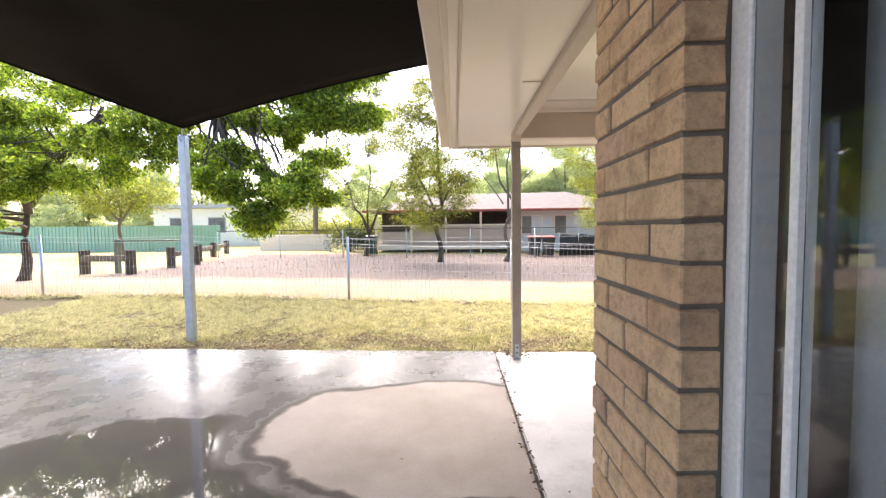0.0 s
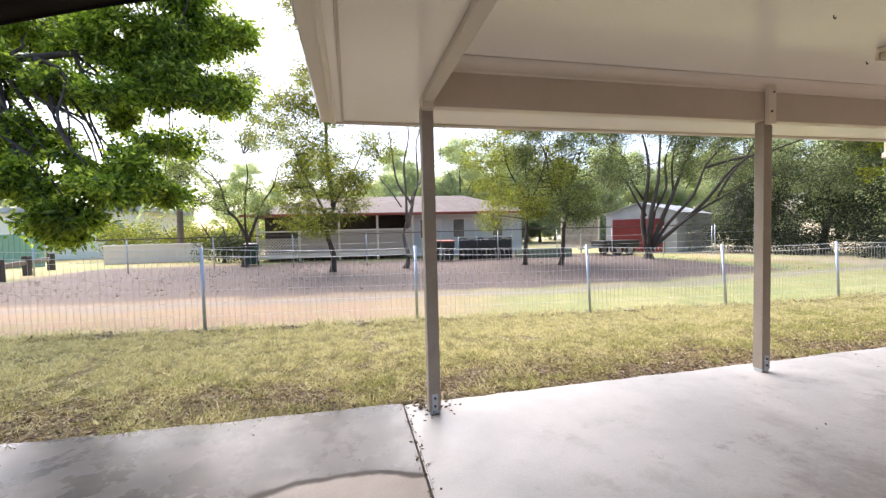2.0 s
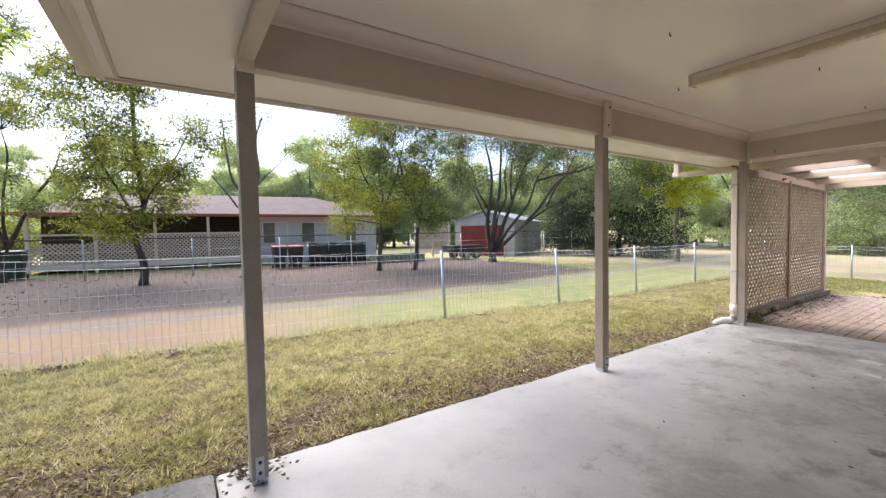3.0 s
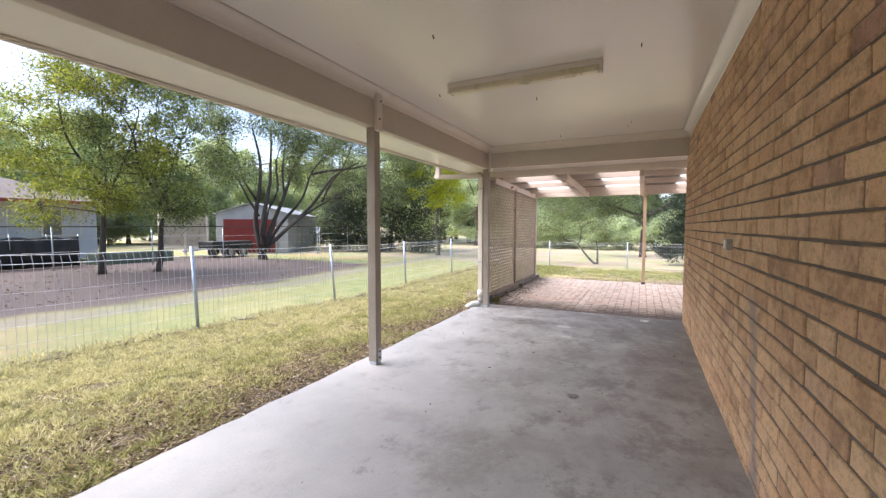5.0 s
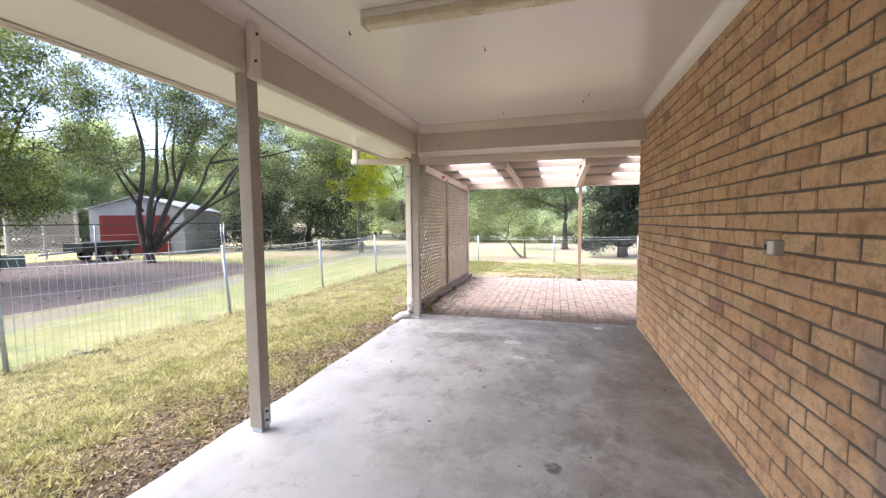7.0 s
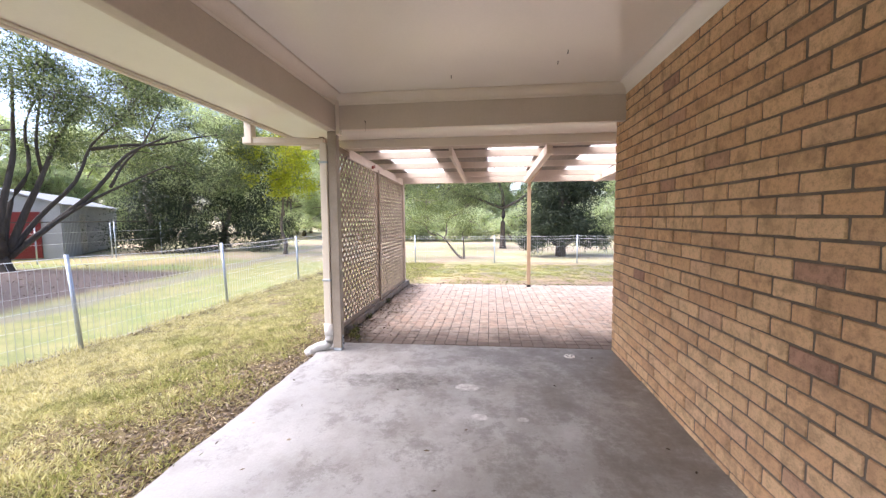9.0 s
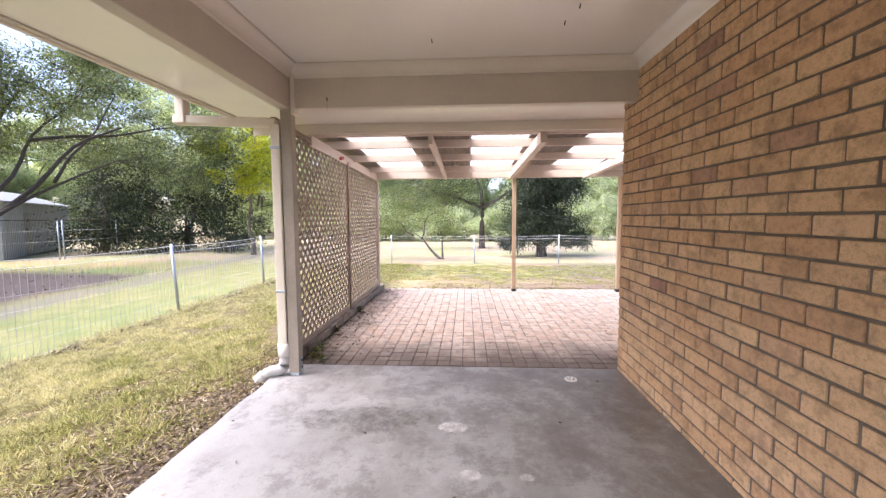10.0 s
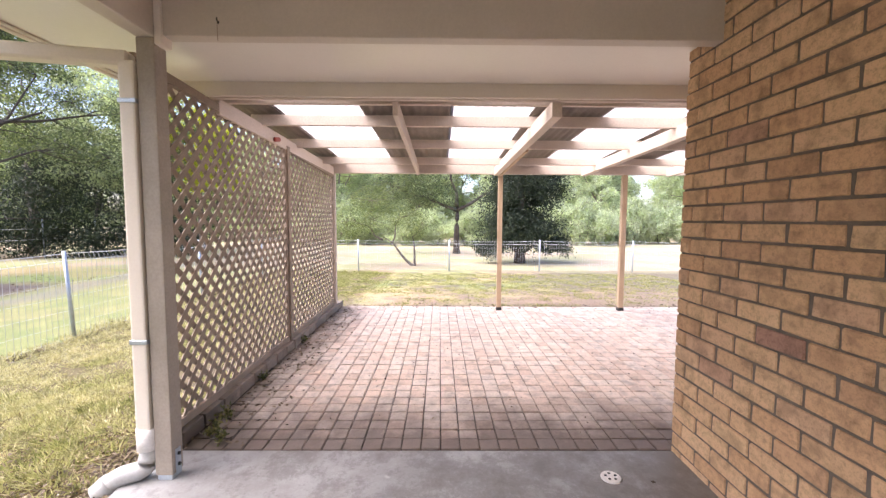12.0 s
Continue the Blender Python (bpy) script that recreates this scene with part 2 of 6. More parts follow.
PVC = surface("grey_pvc", (0.55, 0.55, 0.54), (0.64, 0.64, 0.62), 6.0, 60, 0.35, relief=0.05)
BLACK = surface("black_plastic", (0.02, 0.022, 0.024), (0.035, 0.036, 0.038), 5.0, 50, 0.45, relief=0.1)
BARK = surface("bark", (0.13, 0.105, 0.085), (0.24, 0.20, 0.165), 6.0, 40, 0.9, relief=0.8, dist=0.02, stretch=(3, 3, 0.5))
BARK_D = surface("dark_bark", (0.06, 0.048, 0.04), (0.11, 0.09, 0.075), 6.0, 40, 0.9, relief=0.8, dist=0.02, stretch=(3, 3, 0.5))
WHITE = surface("white_frame", (0.88, 0.84, 0.79), (0.91, 0.88, 0.84), 5.0, 80, 0.4, relief=0.05)
ROOFT = surface("roof_tiles", (0.13, 0.105, 0.095), (0.20, 0.165, 0.148), 1.5, 20, 0.85, relief=0.4, dist=0.02)
SAIL = surface("shade_cloth", (0.005, 0.004, 0.0034), (0.009, 0.0072, 0.006), 1.5, 320, 0.85, relief=0.4, dist=0.002)
SAIL.node_tree.nodes["Principled BSDF"].inputs["Specular IOR Level"].default_value = 0.12

bm_tan = [(0.0, (0.54, 0.33, 0.19)), (0.08, (0.62, 0.385, 0.22)), (0.30, (0.69, 0.43, 0.24)), (0.5, (0.74, 0.50, 0.29)), (0.7, (0.64, 0.41, 0.235)), (0.85, (0.78, 0.53, 0.31)), (0.97, (0.64, 0.41, 0.26)), (1.0, (0.44, 0.25, 0.18))]
BRICK = per_piece("tan_brick", bm_tan, soot=True, shade=0.95)
BRICK_J = per_piece("tan_brick_rest", bm_tan, island=True, soot=True, shade=0.95)
pv = [(0.0, (0.79, 0.61, 0.49)), (0.4, (0.89, 0.72, 0.595)), (0.8, (0.92, 0.79, 0.68)), (1.0, (0.83, 0.69, 0.58))]
PAVER = per_piece("pink_paver", pv, rough=0.8, relief=0.4, spots=(0.2, 0.14, 0.11), edge_dark=True, pits=0.35)
PAVER_J = per_piece("pink_paver_rest", pv, island=True, rough=0.8, relief=0.4, spots=(0.2, 0.14, 0.11), edge_dark=True, pits=0.35)


def slab_mat(name, wet):
    m, nt, b = nodes_of(name, 0.45)
    pos = nt.nodes.new("ShaderNodeNewGeometry").outputs["Position"]
    sep = nt.nodes.new("ShaderNodeSeparateXYZ")
    nt.links.new(pos, sep.inputs[0])
    x, y = sep.outputs[0], sep.outputs[1]
    big, mid, fine = noise_at(nt, pos, 0.9, 6, 0.62), noise_at(nt, pos, 3.2, 6, 0.68), noise_at(nt, pos, 70, 4, 0.6)
    base = ((0.27, 0.24, 0.215), (0.38, 0.345, 0.315)) if wet else ((0.35, 0.35, 0.345), (0.46, 0.458, 0.450))
    col = mix(nt, ramp(nt, big, [(0.35, grey(0)), (0.62, grey(1))]), *base)
    col = mix(nt, 0.3, col, ramp(nt, fine, [(0.3, grey(0.6)), (0.7, grey(1))]), "MULTIPLY")
    rgh = ramp(nt, mid, [(0.3, grey(0.75)), (0.7, grey(0.92))]) if wet else ramp(nt, mid, [(0.3, grey(0.40)), (0.7, grey(0.62))])
    if wet:
        wob = calc(nt, "MULTIPLY", calc(nt, "SUBTRACT", noise_at(nt, pos, 1.5, 4, 0.5), 0.5), 1.1)
        ex = calc(nt, "POWER", calc(nt, "ABSOLUTE", calc(nt, "DIVIDE", calc(nt, "ADD", x, 0.05), 1.36)), 2.3)
        ey = calc(nt, "POWER", calc(nt, "ABSOLUTE", calc(nt, "DIVIDE", calc(nt, "SUBTRACT", y, 2.90), 0.80)), 2.3)
        far = calc(nt, "MULTIPLY", calc(nt, "ADD", calc(nt, "ADD", ex, ey), wob), 0.5)
        damp = ramp(nt, far, [(0.475, grey(0)), (0.505, grey(1))])
        rim = ramp(nt, far, [(0.435, grey(0)), (0.472, grey(1)), (0.505, grey(1)), (0.55, grey(0))])
        # standing water in the low part, with a torn outline
        px = calc(nt, "POWER", calc(nt, "DIVIDE", calc(nt, "ADD", x, 1.9), 1.2), 2.0)
        py = calc(nt, "POWER", calc(nt, "DIVIDE", calc(nt, "SUBTRACT", y, 2.15), 0.95), 2.0)
        pool = ramp(nt, calc(nt, "ADD", calc(nt, "ADD", px, py), calc(nt, "MULTIPLY", calc(nt, "SUBTRACT", noise_at(nt, pos, 1.6, 4, 0.6), 0.5), 1.6)), [(0.82, grey(1)), (1.0, grey(0))])
        pool = calc(nt, "MULTIPLY", pool, ramp(nt, far, [(0.60, grey(0)), (0.72, grey(1))]))
        col = mix(nt, damp, col, mix(nt, ramp(nt, noise_at(nt, pos, 1.7, 5, 0.65), [(0.35, grey(0.72)), (0.62, grey(0.96))]), col, (0.12, 0.135, 0.155), "MULTIPLY"))
        col = mix(nt, calc(nt, "MULTIPLY", rim, 0.9), col, (0.045, 0.04, 0.034))
        col = mix(nt, pool, col, (0.10, 0.095, 0.088))
        rgh = mix(nt, damp, rgh, ramp(nt, mid, [(0.35, grey(0.20)), (0.65, grey(0.36))]))
        rgh = mix(nt, pool, mix(nt, rim, rgh, grey(0.8)), grey(0.02))
        flat = calc(nt, "SUBTRACT", 1.0, pool)
        bump(nt, b, calc(nt, "MULTIPLY", fine, flat), 0.12, 0.002)
    else:
        # dark mottling that grows towards the pavers and the wall
        g = calc(nt, "MULTIPLY", calc(nt, "SUBTRACT", x, 1.0), 0.022)
        s = calc(nt, "ADD", calc(nt, "ADD", noise_at(nt, pos, 1.9, 8, 0.74), g), calc(nt, "MULTIPLY", calc(nt, "SUBTRACT", 3.1, y), 0.06))
        col = mix(nt, ramp(nt, s, [(0.52, grey(0)), (0.65, grey(0.45)), (0.86, grey(0.8))]), col, (0.23, 0.21, 0.19))
        col = mix(nt, ramp(nt, calc(nt, "ADD", noise_at(nt, pos, 2.8, 9, 0.82), calc(nt, "ADD", g, calc(nt, "MULTIPLY", calc(nt, "SUBTRACT", 3.4, y), 0.035))), [(0.60, grey(0)), (0.66, grey(0.35)), (0.76, grey(0.6))]), col, (0.12, 0.106, 0.092))
        col = mix(nt, ramp(nt, noise_at(nt, pos, 5.5, 2, 0.4), [(0.76, grey(0)), (0.80, grey(0.6))]), col, (0.7, 0.69, 0.67))
        # old spills, scuffs and specks of paint, each with a torn outline
        warp = calc(nt, "MULTIPLY", calc(nt, "SUBTRACT", noise_at(nt, pos, 3.4, 8, 0.78), 0.5), 4.2)
        grit = ramp(nt, noise_at(nt, pos, 11.0, 8, 0.8), [(0.40, grey(0.15)), (0.60, grey(1))])
        for cx, cy, rx, ry, tone, full in ((2.70, 3.07, 0.38, 0.34, (0.21, 0.20, 0.185), 0.6), (3.83, 2.51, 0.055, 0.045, (0.05, 0.044, 0.04), 0.9), (4.30, 2.10, 0.16, 0.05, (0.10, 0.09, 0.08), 0.6),
                                           (6.20, 3.58, 0.20, 0.48, (0.06, 0.055, 0.05), 0.75), (6.45, 2.65, 0.12, 0.30, (0.13, 0.12, 0.11), 0.6), (6.55, 1.75, 0.55, 0.35, (0.15, 0.13, 0.115), 0.7), (5.1, 1.9, 0.9, 0.3, (0.18, 0.16, 0.145), 0.5),
                                           (6.13, 2.95, 0.07, 0.12, (0.72, 0.71, 0.70), 0.9), (5.63, 2.86, 0.05, 0.07, (0.72, 0.71, 0.70), 0.9), (5.62, 2.56, 0.04, 0.05, (0.68, 0.67, 0.66), 0.8), (3.9, 3.0, 0.5, 0.25, (0.22, 0.21, 0.20), 0.45)):
            dx = calc(nt, "POWER", calc(nt, "ABSOLUTE", calc(nt, "DIVIDE", calc(nt, "SUBTRACT", x, cx), rx)), 2.0)
            dy = calc(nt, "POWER", calc(nt, "ABSOLUTE", calc(nt, "DIVIDE", calc(nt, "SUBTRACT", y, cy), ry)), 2.0)
            spot = ramp(nt, calc(nt, "ADD", calc(nt, "ADD", dx, dy), warp), [(0.45, grey(full)), (1.35, grey(0))])
            col = mix(nt, calc(nt, "MULTIPLY", spot, grit), col, tone)
        bump(nt, b, fine, 0.12, 0.002)
    nt.links.new(col, b.inputs["Base Color"])
    nt.links.new(rgh, b.inputs["Roughness"])
    if wet:
        b.inputs["Specular IOR Level"].default_value = 0.3
    return m


SLAB_L, SLAB_R = slab_mat("damp_concrete", True), slab_mat("stained_concrete", False)


def ground_mat():
    m, nt, b = nodes_of("lawn_and_mulch", 0.95)
    pos = nt.nodes.new("ShaderNodeNewGeometry").outputs["Position"]
    sep = nt.nodes.new("ShaderNodeSeparateXYZ")
    nt.links.new(pos, sep.inputs[0])
    x, y = sep.outputs[0], sep.outputs[1]
    big, mid, fine = noise_at(nt, pos, 0.35, 4, 0.6), noise_at(nt, pos, 2.2, 6, 0.7), noise_at(nt, pos, 28, 5, 0.75)
    dry = mix(nt, ramp(nt, mid, [(0.35, grey(0)), (0.65, grey(1))]), (0.44, 0.34, 0.15), (0.54, 0.44, 0.23))
    lawn = mix(nt, ramp(nt, big, [(0.44, grey(0)), (0.62, grey(1))]), dry, (0.30, 0.36, 0.12))
    lawn = mix(nt, 0.75, lawn, ramp(nt, fine, [(0.28, grey(0.5)), (0.55, grey(1.0))]), "MULTIPLY")
    soil = mix(nt, ramp(nt, fine, [(0.36, grey(0)), (0.62, grey(1))]), (0.04, 0.032, 0.025), (0.24, 0.19, 0.15))
    wob = calc(nt, "MULTIPLY", calc(nt, "SUBTRACT", mid, 0.5), 1.6)
    # bare edge by the slab
    edge = ramp(nt, calc(nt, "ADD", calc(nt, "SUBTRACT", y, 4.55), wob), [(0.2, grey(1)), (0.95, grey(0))])
    edge = calc(nt, "MULTIPLY", edge, ramp(nt, calc(nt, "DIVIDE", calc(nt, "ADD", x, wob), 40.0), [(0.278, grey(1)), (0.30, grey(0))]))
    bare = ramp(nt, calc(nt, "ADD", noise_at(nt, pos, 1.4, 6, 0.7), calc(nt, "MULTIPLY", calc(nt, "SUBTRACT", y, 4.5), -0.035)), [(0.50, grey(0)), (0.64, grey(0.85))])
    lawn = mix(nt, bare, lawn, soil)
    thatch = mix(nt, fine, (0.08, 0.062, 0.033), (0.27, 0.21, 0.10))
    strip = calc(nt, "MULTIPLY", ramp(nt, calc(nt, "DIVIDE", y, 20.0), [(0.222, grey(0)), (0.23, grey(1)), (0.40, grey(1)), (0.43, grey(0))]), ramp(nt, calc(nt, "DIVIDE", calc(nt, "ADD", x, 20.0), 60.0), [(0.05, grey(0)), (0.2, grey(1)), (0.64, grey(1)), (0.7, grey(0))]))
    lawn = mix(nt, calc(nt, "MULTIPLY", strip, 0.92), lawn, thatch)
    # watered green band past the wire fence, straw paddock past the back fence, scuffed soil beside the pavers
    band = calc(nt, "MULTIPLY", ramp(nt, calc(nt, "DIVIDE", calc(nt, "ADD", y, wob), 40.0), [(0.195, grey(0)), (0.21, grey(1)), (0.27, grey(1)), (0.33, grey(0))]), ramp(nt, calc(nt, "DIVIDE", calc(nt, "ADD", x, 20.0), 60.0), [(0.30, grey(0)), (0.40, grey(1))]))
    turf = mix(nt, ramp(nt, mid, [(0.36, grey(0)), (0.6, grey(1))]), (0.21, 0.27, 0.095), (0.38, 0.37, 0.155))
    lawn = mix(nt, calc(nt, "MULTIPLY", band, 0.8), lawn, mix(nt, 0.5, turf, ramp(nt, fine, [(0.28, grey(0.6)), (0.55, grey(1.0))]), "MULTIPLY"))
    straw = ramp(nt, calc(nt, "DIVIDE", calc(nt, "ADD", x, wob), 40.0), [(0.465, grey(0)), (0.50, grey(1))])
    lawn = mix(nt, calc(nt, "MULTIPLY", straw, 0.85), lawn, mix(nt, ramp(nt, big, [(0.42, grey(0)), (0.6, grey(1))]), (0.50, 0.40, 0.285), (0.42, 0.41, 0.22)))
    scuff = calc(nt, "MULTIPLY", ramp(nt, calc(nt, "DIVIDE", calc(nt, "ADD", x, calc(nt, "MULTIPLY", wob, 3.0)), 20.0), [(0.55, grey(1)), (0.74, grey(0))]), calc(nt, "MULTIPLY", ramp(nt, calc(nt, "DIVIDE", x, 20.0), [(0.565, grey(0)), (0.57, grey(1))]), ramp(nt, calc(nt, "DIVIDE", calc(nt, "ADD", y, 10.0), 20.0), [(0.70, grey(1)), (0.74, grey(0))])))
    lawn = mix(nt, calc(nt, "MULTIPLY", scuff, 0.75), lawn, mix(nt, fine, (0.34, 0.22, 0.15), (0.60, 0.44, 0.33)))
    lawn = mix(nt, edge, lawn, soil)
    worn = calc(nt, "MULTIPLY", ramp(nt, calc(nt, "DIVIDE", calc(nt, "ADD", y, wob), 40.0), [(0.205, grey(0)), (0.22, grey(1)), (0.30, grey(1)), (0.34, grey(0))]), ramp(nt, calc(nt, "DIVIDE", calc(nt, "ADD", calc(nt, "ADD", x, 20.0), wob), 40.0), [(0.50, grey(1)), (0.62, grey(0))]))
    lawn = mix(nt, calc(nt, "MULTIPLY", worn, ramp(nt, mid, [(0.35, grey(0.6)), (0.6, grey(1.0))])), lawn, mix(nt, fine, (0.30, 0.20, 0.13), (0.46, 0.32, 0.22)))
    # mulch bed under the far trees, with a path before it
    yy = calc(nt, "ADD", y, calc(nt, "MULTIPLY", calc(nt, "SUBTRACT", big, 0.5), 2.0))
    right = calc(nt, "MULTIPLY", calc(nt, "MAXIMUM", calc(nt, "SUBTRACT", x, 6.0), 0.0), -0.12)
    yb = calc(nt, "ADD", yy, right)
    leftcut = ramp(nt, calc(nt, "DIVIDE", calc(nt, "ADD", calc(nt, "ADD", x, 16.0), wob), 32.0), [(0.12, grey(0)), (0.16, grey(1)), (0.97, grey(1)), (1.0, grey(0))])
    bed = ramp(nt, calc(nt, "DIVIDE", yb, 40.0), [(0.285, grey(0)), (0.30, grey(1)), (0.56, grey(1)), (0.60, grey(0))])
    mulch = mix(nt, fine, (0.07, 0.052, 0.045), (0.22, 0.17, 0.15))
    path = ramp(nt, calc(nt, "DIVIDE", yb, 40.0), [(0.262, grey(0)), (0.268, grey(1)), (0.282, grey(1)), (0.29, grey(0))])
    col = mix(nt, calc(nt, "MULTIPLY", bed, leftcut), lawn, mulch)
    col = mix(nt, calc(nt, "MULTIPLY", path, 0.6), col, (0.28, 0.245, 0.22))
    nt.links.new(col, b.inputs["Base Color"])
    bump(nt, b, fine, 0.9, 0.03)
    return m


GROUND = ground_mat()

gl, gnt, gb = nodes_of("window_glass", 0.02)
gb.inputs["Base Color"].default_value = (0.9, 0.93, 0.95, 1)
gb.inputs["Transmission Weight"].default_value, gb.inputs["IOR"].default_value = 1.0, 1.5
GLASS = gl
pc, pnt, pb = nodes_of("translucent_sheet", 0.35)
pb.inputs["Base Color"].default_value = (0.72, 0.70, 0.70, 1)
ptr = pnt.nodes.new("ShaderNodeBsdfTranslucent")
ptr.inputs["Color"].default_value = (0.60, 0.57, 0.56, 1)
pms = pnt.nodes.new("ShaderNodeMixShader")
pms.inputs[0].default_value = 0.8
pnt.links.new(pb.outputs[0], pms.inputs[1])
pnt.links.new(ptr.outputs[0], pms.inputs[2])
pnt.links.new(pms.outputs[0], pnt.nodes["Material Output"].inputs["Surface"])
CLEARSHEET = pc

# ---- ground: one sheet to the horizon ----
def axis(lo, hi, step, out):
    a = [lo - d for d in out[::-1]]
    n = int(round((hi - lo) / step))
    return a + [lo + (hi - lo) * i / n for i in range(n + 1)] + [hi + d for d in out]


gx = axis(-14, 30, 0.4, [3, 8, 20, 60, 200, 800, 2500])
gy = axis(-4, 30, 0.4, [3, 8, 20, 60, 200, 800, 2500])
g_rng = np.random.default_rng(4)
gv, gf = [], []
for j, yv in enumerate(gy):
    for i, xv in enumerate(gx):
        inside = xv < 11.4 and yv < 4.55
        gv.append((xv, yv, -0.16 if inside else ground_z(xv, yv) + 0.012 * noise.noise((xv * 1.7, yv * 1.7, 0))))
for j in range(len(gy) - 1):
    for i in range(len(gx) - 1):
        k = j * len(gx) + i
        gf.append((k, k + 1, k + 1 + len(gx), k + len(gx)))
ground = pydata("ground", gv, gf, GROUND, smooth=True)
tagged(ground, "dry yellow lawn with bare soil and mulch beds", "ground", kind="structure")

# ---- slabs ----
def slab(name, outline, material, label):
    bm = bmesh.new()
    top = bm.faces.new([bm.verts.new((x, y, 0)) for x, y in outline])
    low = bmesh.ops.extrude_face_region(bm, geom=[top])
    bmesh.ops.translate(bm, vec=(0, 0, -0.2), verts=[v for v in low["geom"] if isinstance(v, bmesh.types.BMVert)])
    bmesh.ops.recalc_face_normals(bm, faces=bm.faces)
    bmesh.ops.bevel(bm, geom=[e for e in bm.edges if abs(e.verts[0].co.z) < 1e-4 and abs(e.verts[1].co.z) < 1e-4], offset=0.008, segments=2, affect="EDGES")
    ob = link_mesh(name, bm, material)
    return tagged(ob, label, "patio slab", kind="structure")


def ragged(x0, y0, x1, y1, n, amp, seed):
    r = random.Random(seed)
    return [(x0 + (x1 - x0) * i / n, y0 + (y1 - y0) * i / n + r.uniform(-amp, amp)) for i in range(n + 1)]


slab("pavement_left", ragged(0.435, 4.64, -9.0, 4.98, 60, 0.015, 1) + [(-9.0, -8.0), (0.45, -8.0)], SLAB_L, "damp grey concrete slab with a puddle and tide marks")
slab("pavement_right", [(0.46, 1.0), (7.235, 1.0), (7.235, 4.6)] + ragged(7.0, 4.6, 0.447, 4.6, 50, 0.012, 2), SLAB_R, "stained grey concrete verandah slab")

# ---- house walls ----
WX, WY, EX = 0.475, 1.5, 7.24
PITCH, BL = 0.0913, 0.2555
LONG, HALF = 0.2425, 0.115
COURSES = 29


def brick_bm(l, h, d, r):
    """One brick lying along x, its face at y = 0, with worn edges."""
    bm = box(0, l, -d, 0, 0, h, 0.0045, seg=1)
    for v in bm.verts:
        v.co += Vector((r.uniform(-0.0015, 0.0015), r.uniform(-0.0025, 0.0015), r.uniform(-0.002, 0.002)))
    return bm


br = random.Random(11)
brick_forms = {}
for kind_l in (LONG, HALF):
    brick_forms[kind_l] = []
    for _ in range(7):
        b_m = bpy.data.meshes.new("brick")
        bq = brick_bm(kind_l - 0.001, 0.0797, 0.09, br)
        bq.to_mesh(b_m)
        bq.free()
        b_m.materials.append(BRICK)
        brick_forms[kind_l].append(b_m)


def core(name, bm, label):
    return tagged(link_mesh(name, bm, MORTAR), label, "brick wall", kind="structure")


wall_north = core("wall_north", box(WX + 0.008, EX - 0.008, 1.25, WY - 0.007, 0, 2.66), "tan clay brick wall with recessed grey mortar")
ww = box(WX + 0.007, WX + 0.24, 0.982, 1.489, 0, 2.66)
box(WX + 0.011, WX + 0.24, -8, 0.97, 0, 0.80, 0, ww)
box(WX + 0.011, WX + 0.24, -8, 0.97, 2.12, 2.66, 0, ww)
box(WX + 0.011, WX + 0.24, -8, -1.5, 0.8, 2.12, 0, ww)
wall_west = core("wall_west", ww, "tan clay brick wall beside the window")
wall_east = core("wall_east", box(EX - 0.24, EX - 0.011, -8, WY - 0.011, 0, 2.66), "tan clay brick end wall of the house")
tagged(link_mesh("wall_south", box(WX, EX, -8.2, -8, 0, 2.66), MORTAR), "plain rear house wall", "wall", kind="structure")

# ---- ceiling, soffits, roof ----
tagged(link_mesh("ceiling", box(0.69, 6.96, 1.40, 4.36, 2.656, 2.676), CEIL), "smooth cream painted verandah ceiling", "ceiling", kind="structure")
tagged(link_mesh("ceiling_inside", box(WX, EX, -8, 1.4, 2.66, 2.68), CEIL), "plain ceiling of the dark room", "ceiling", kind="structure")
sf = box(-0.02, 7.80, 4.45, 5.14, 2.372, 2.382)
box(-0.02, 0.61, -8, 4.45, 2.372, 2.382, 0, sf)
box(7.04, 7.80, 1.0, 4.45, 2.372, 2.382, 0, sf)
tagged(link_mesh("soffit", sf, CEIL), "cream fibre-cement eaves lining", "soffit", kind="structure")
rf = bmesh.new()
rv = [rf.verts.new(p) for p in ((-0.1, -8.5, 2.54), (7.9, -8.5, 2.54), (7.9, 5.24, 2.54), (-0.1, 5.24, 2.54), (3.9, -4.0, 3.9), (3.9, 1.2, 3.9))]
for q in ((0, 1, 4), (1, 2, 5, 4), (2, 3, 5), (3, 0, 4, 5)):
    rf.faces.new([rv[i] for i in q])
bmesh.ops.solidify(rf, geom=rf.faces[:], thickness=-0.03)
tagged(link_mesh("roof", rf, ROOFT), "low hipped house roof", "roof", kind="structure")

# ---- verandah frame ----
def cove(a, b, out, size=0.075, steps=5):
    """A concave cornice along a-b against the ceiling; out: the way from the wall."""
    a, b, out = Vector(a), Vector(b), Vector(out)
    prof = [(0, -size)] + [(size * (1 - math.cos(t)), -size * (1 - math.sin(t))) for t in [i * math.pi / 2 / steps for i in range(1, steps)]] + [(size, 0), (0, 0)]
    prof = [(0.004, -size)] + prof
    bm = bmesh.new()
    rings = [[bm.verts.new(p + out * u + Vector((0, 0, w))) for u, w in prof] for p in (a, b)]
    n = len(prof)
    for i in range(n):
        bm.faces.new((rings[0][i], rings[0][(i + 1) % n], rings[1][(i + 1) % n], rings[1][i]))
    bmesh.ops.recalc_face_normals(bm, faces=bm.faces)
    return bm


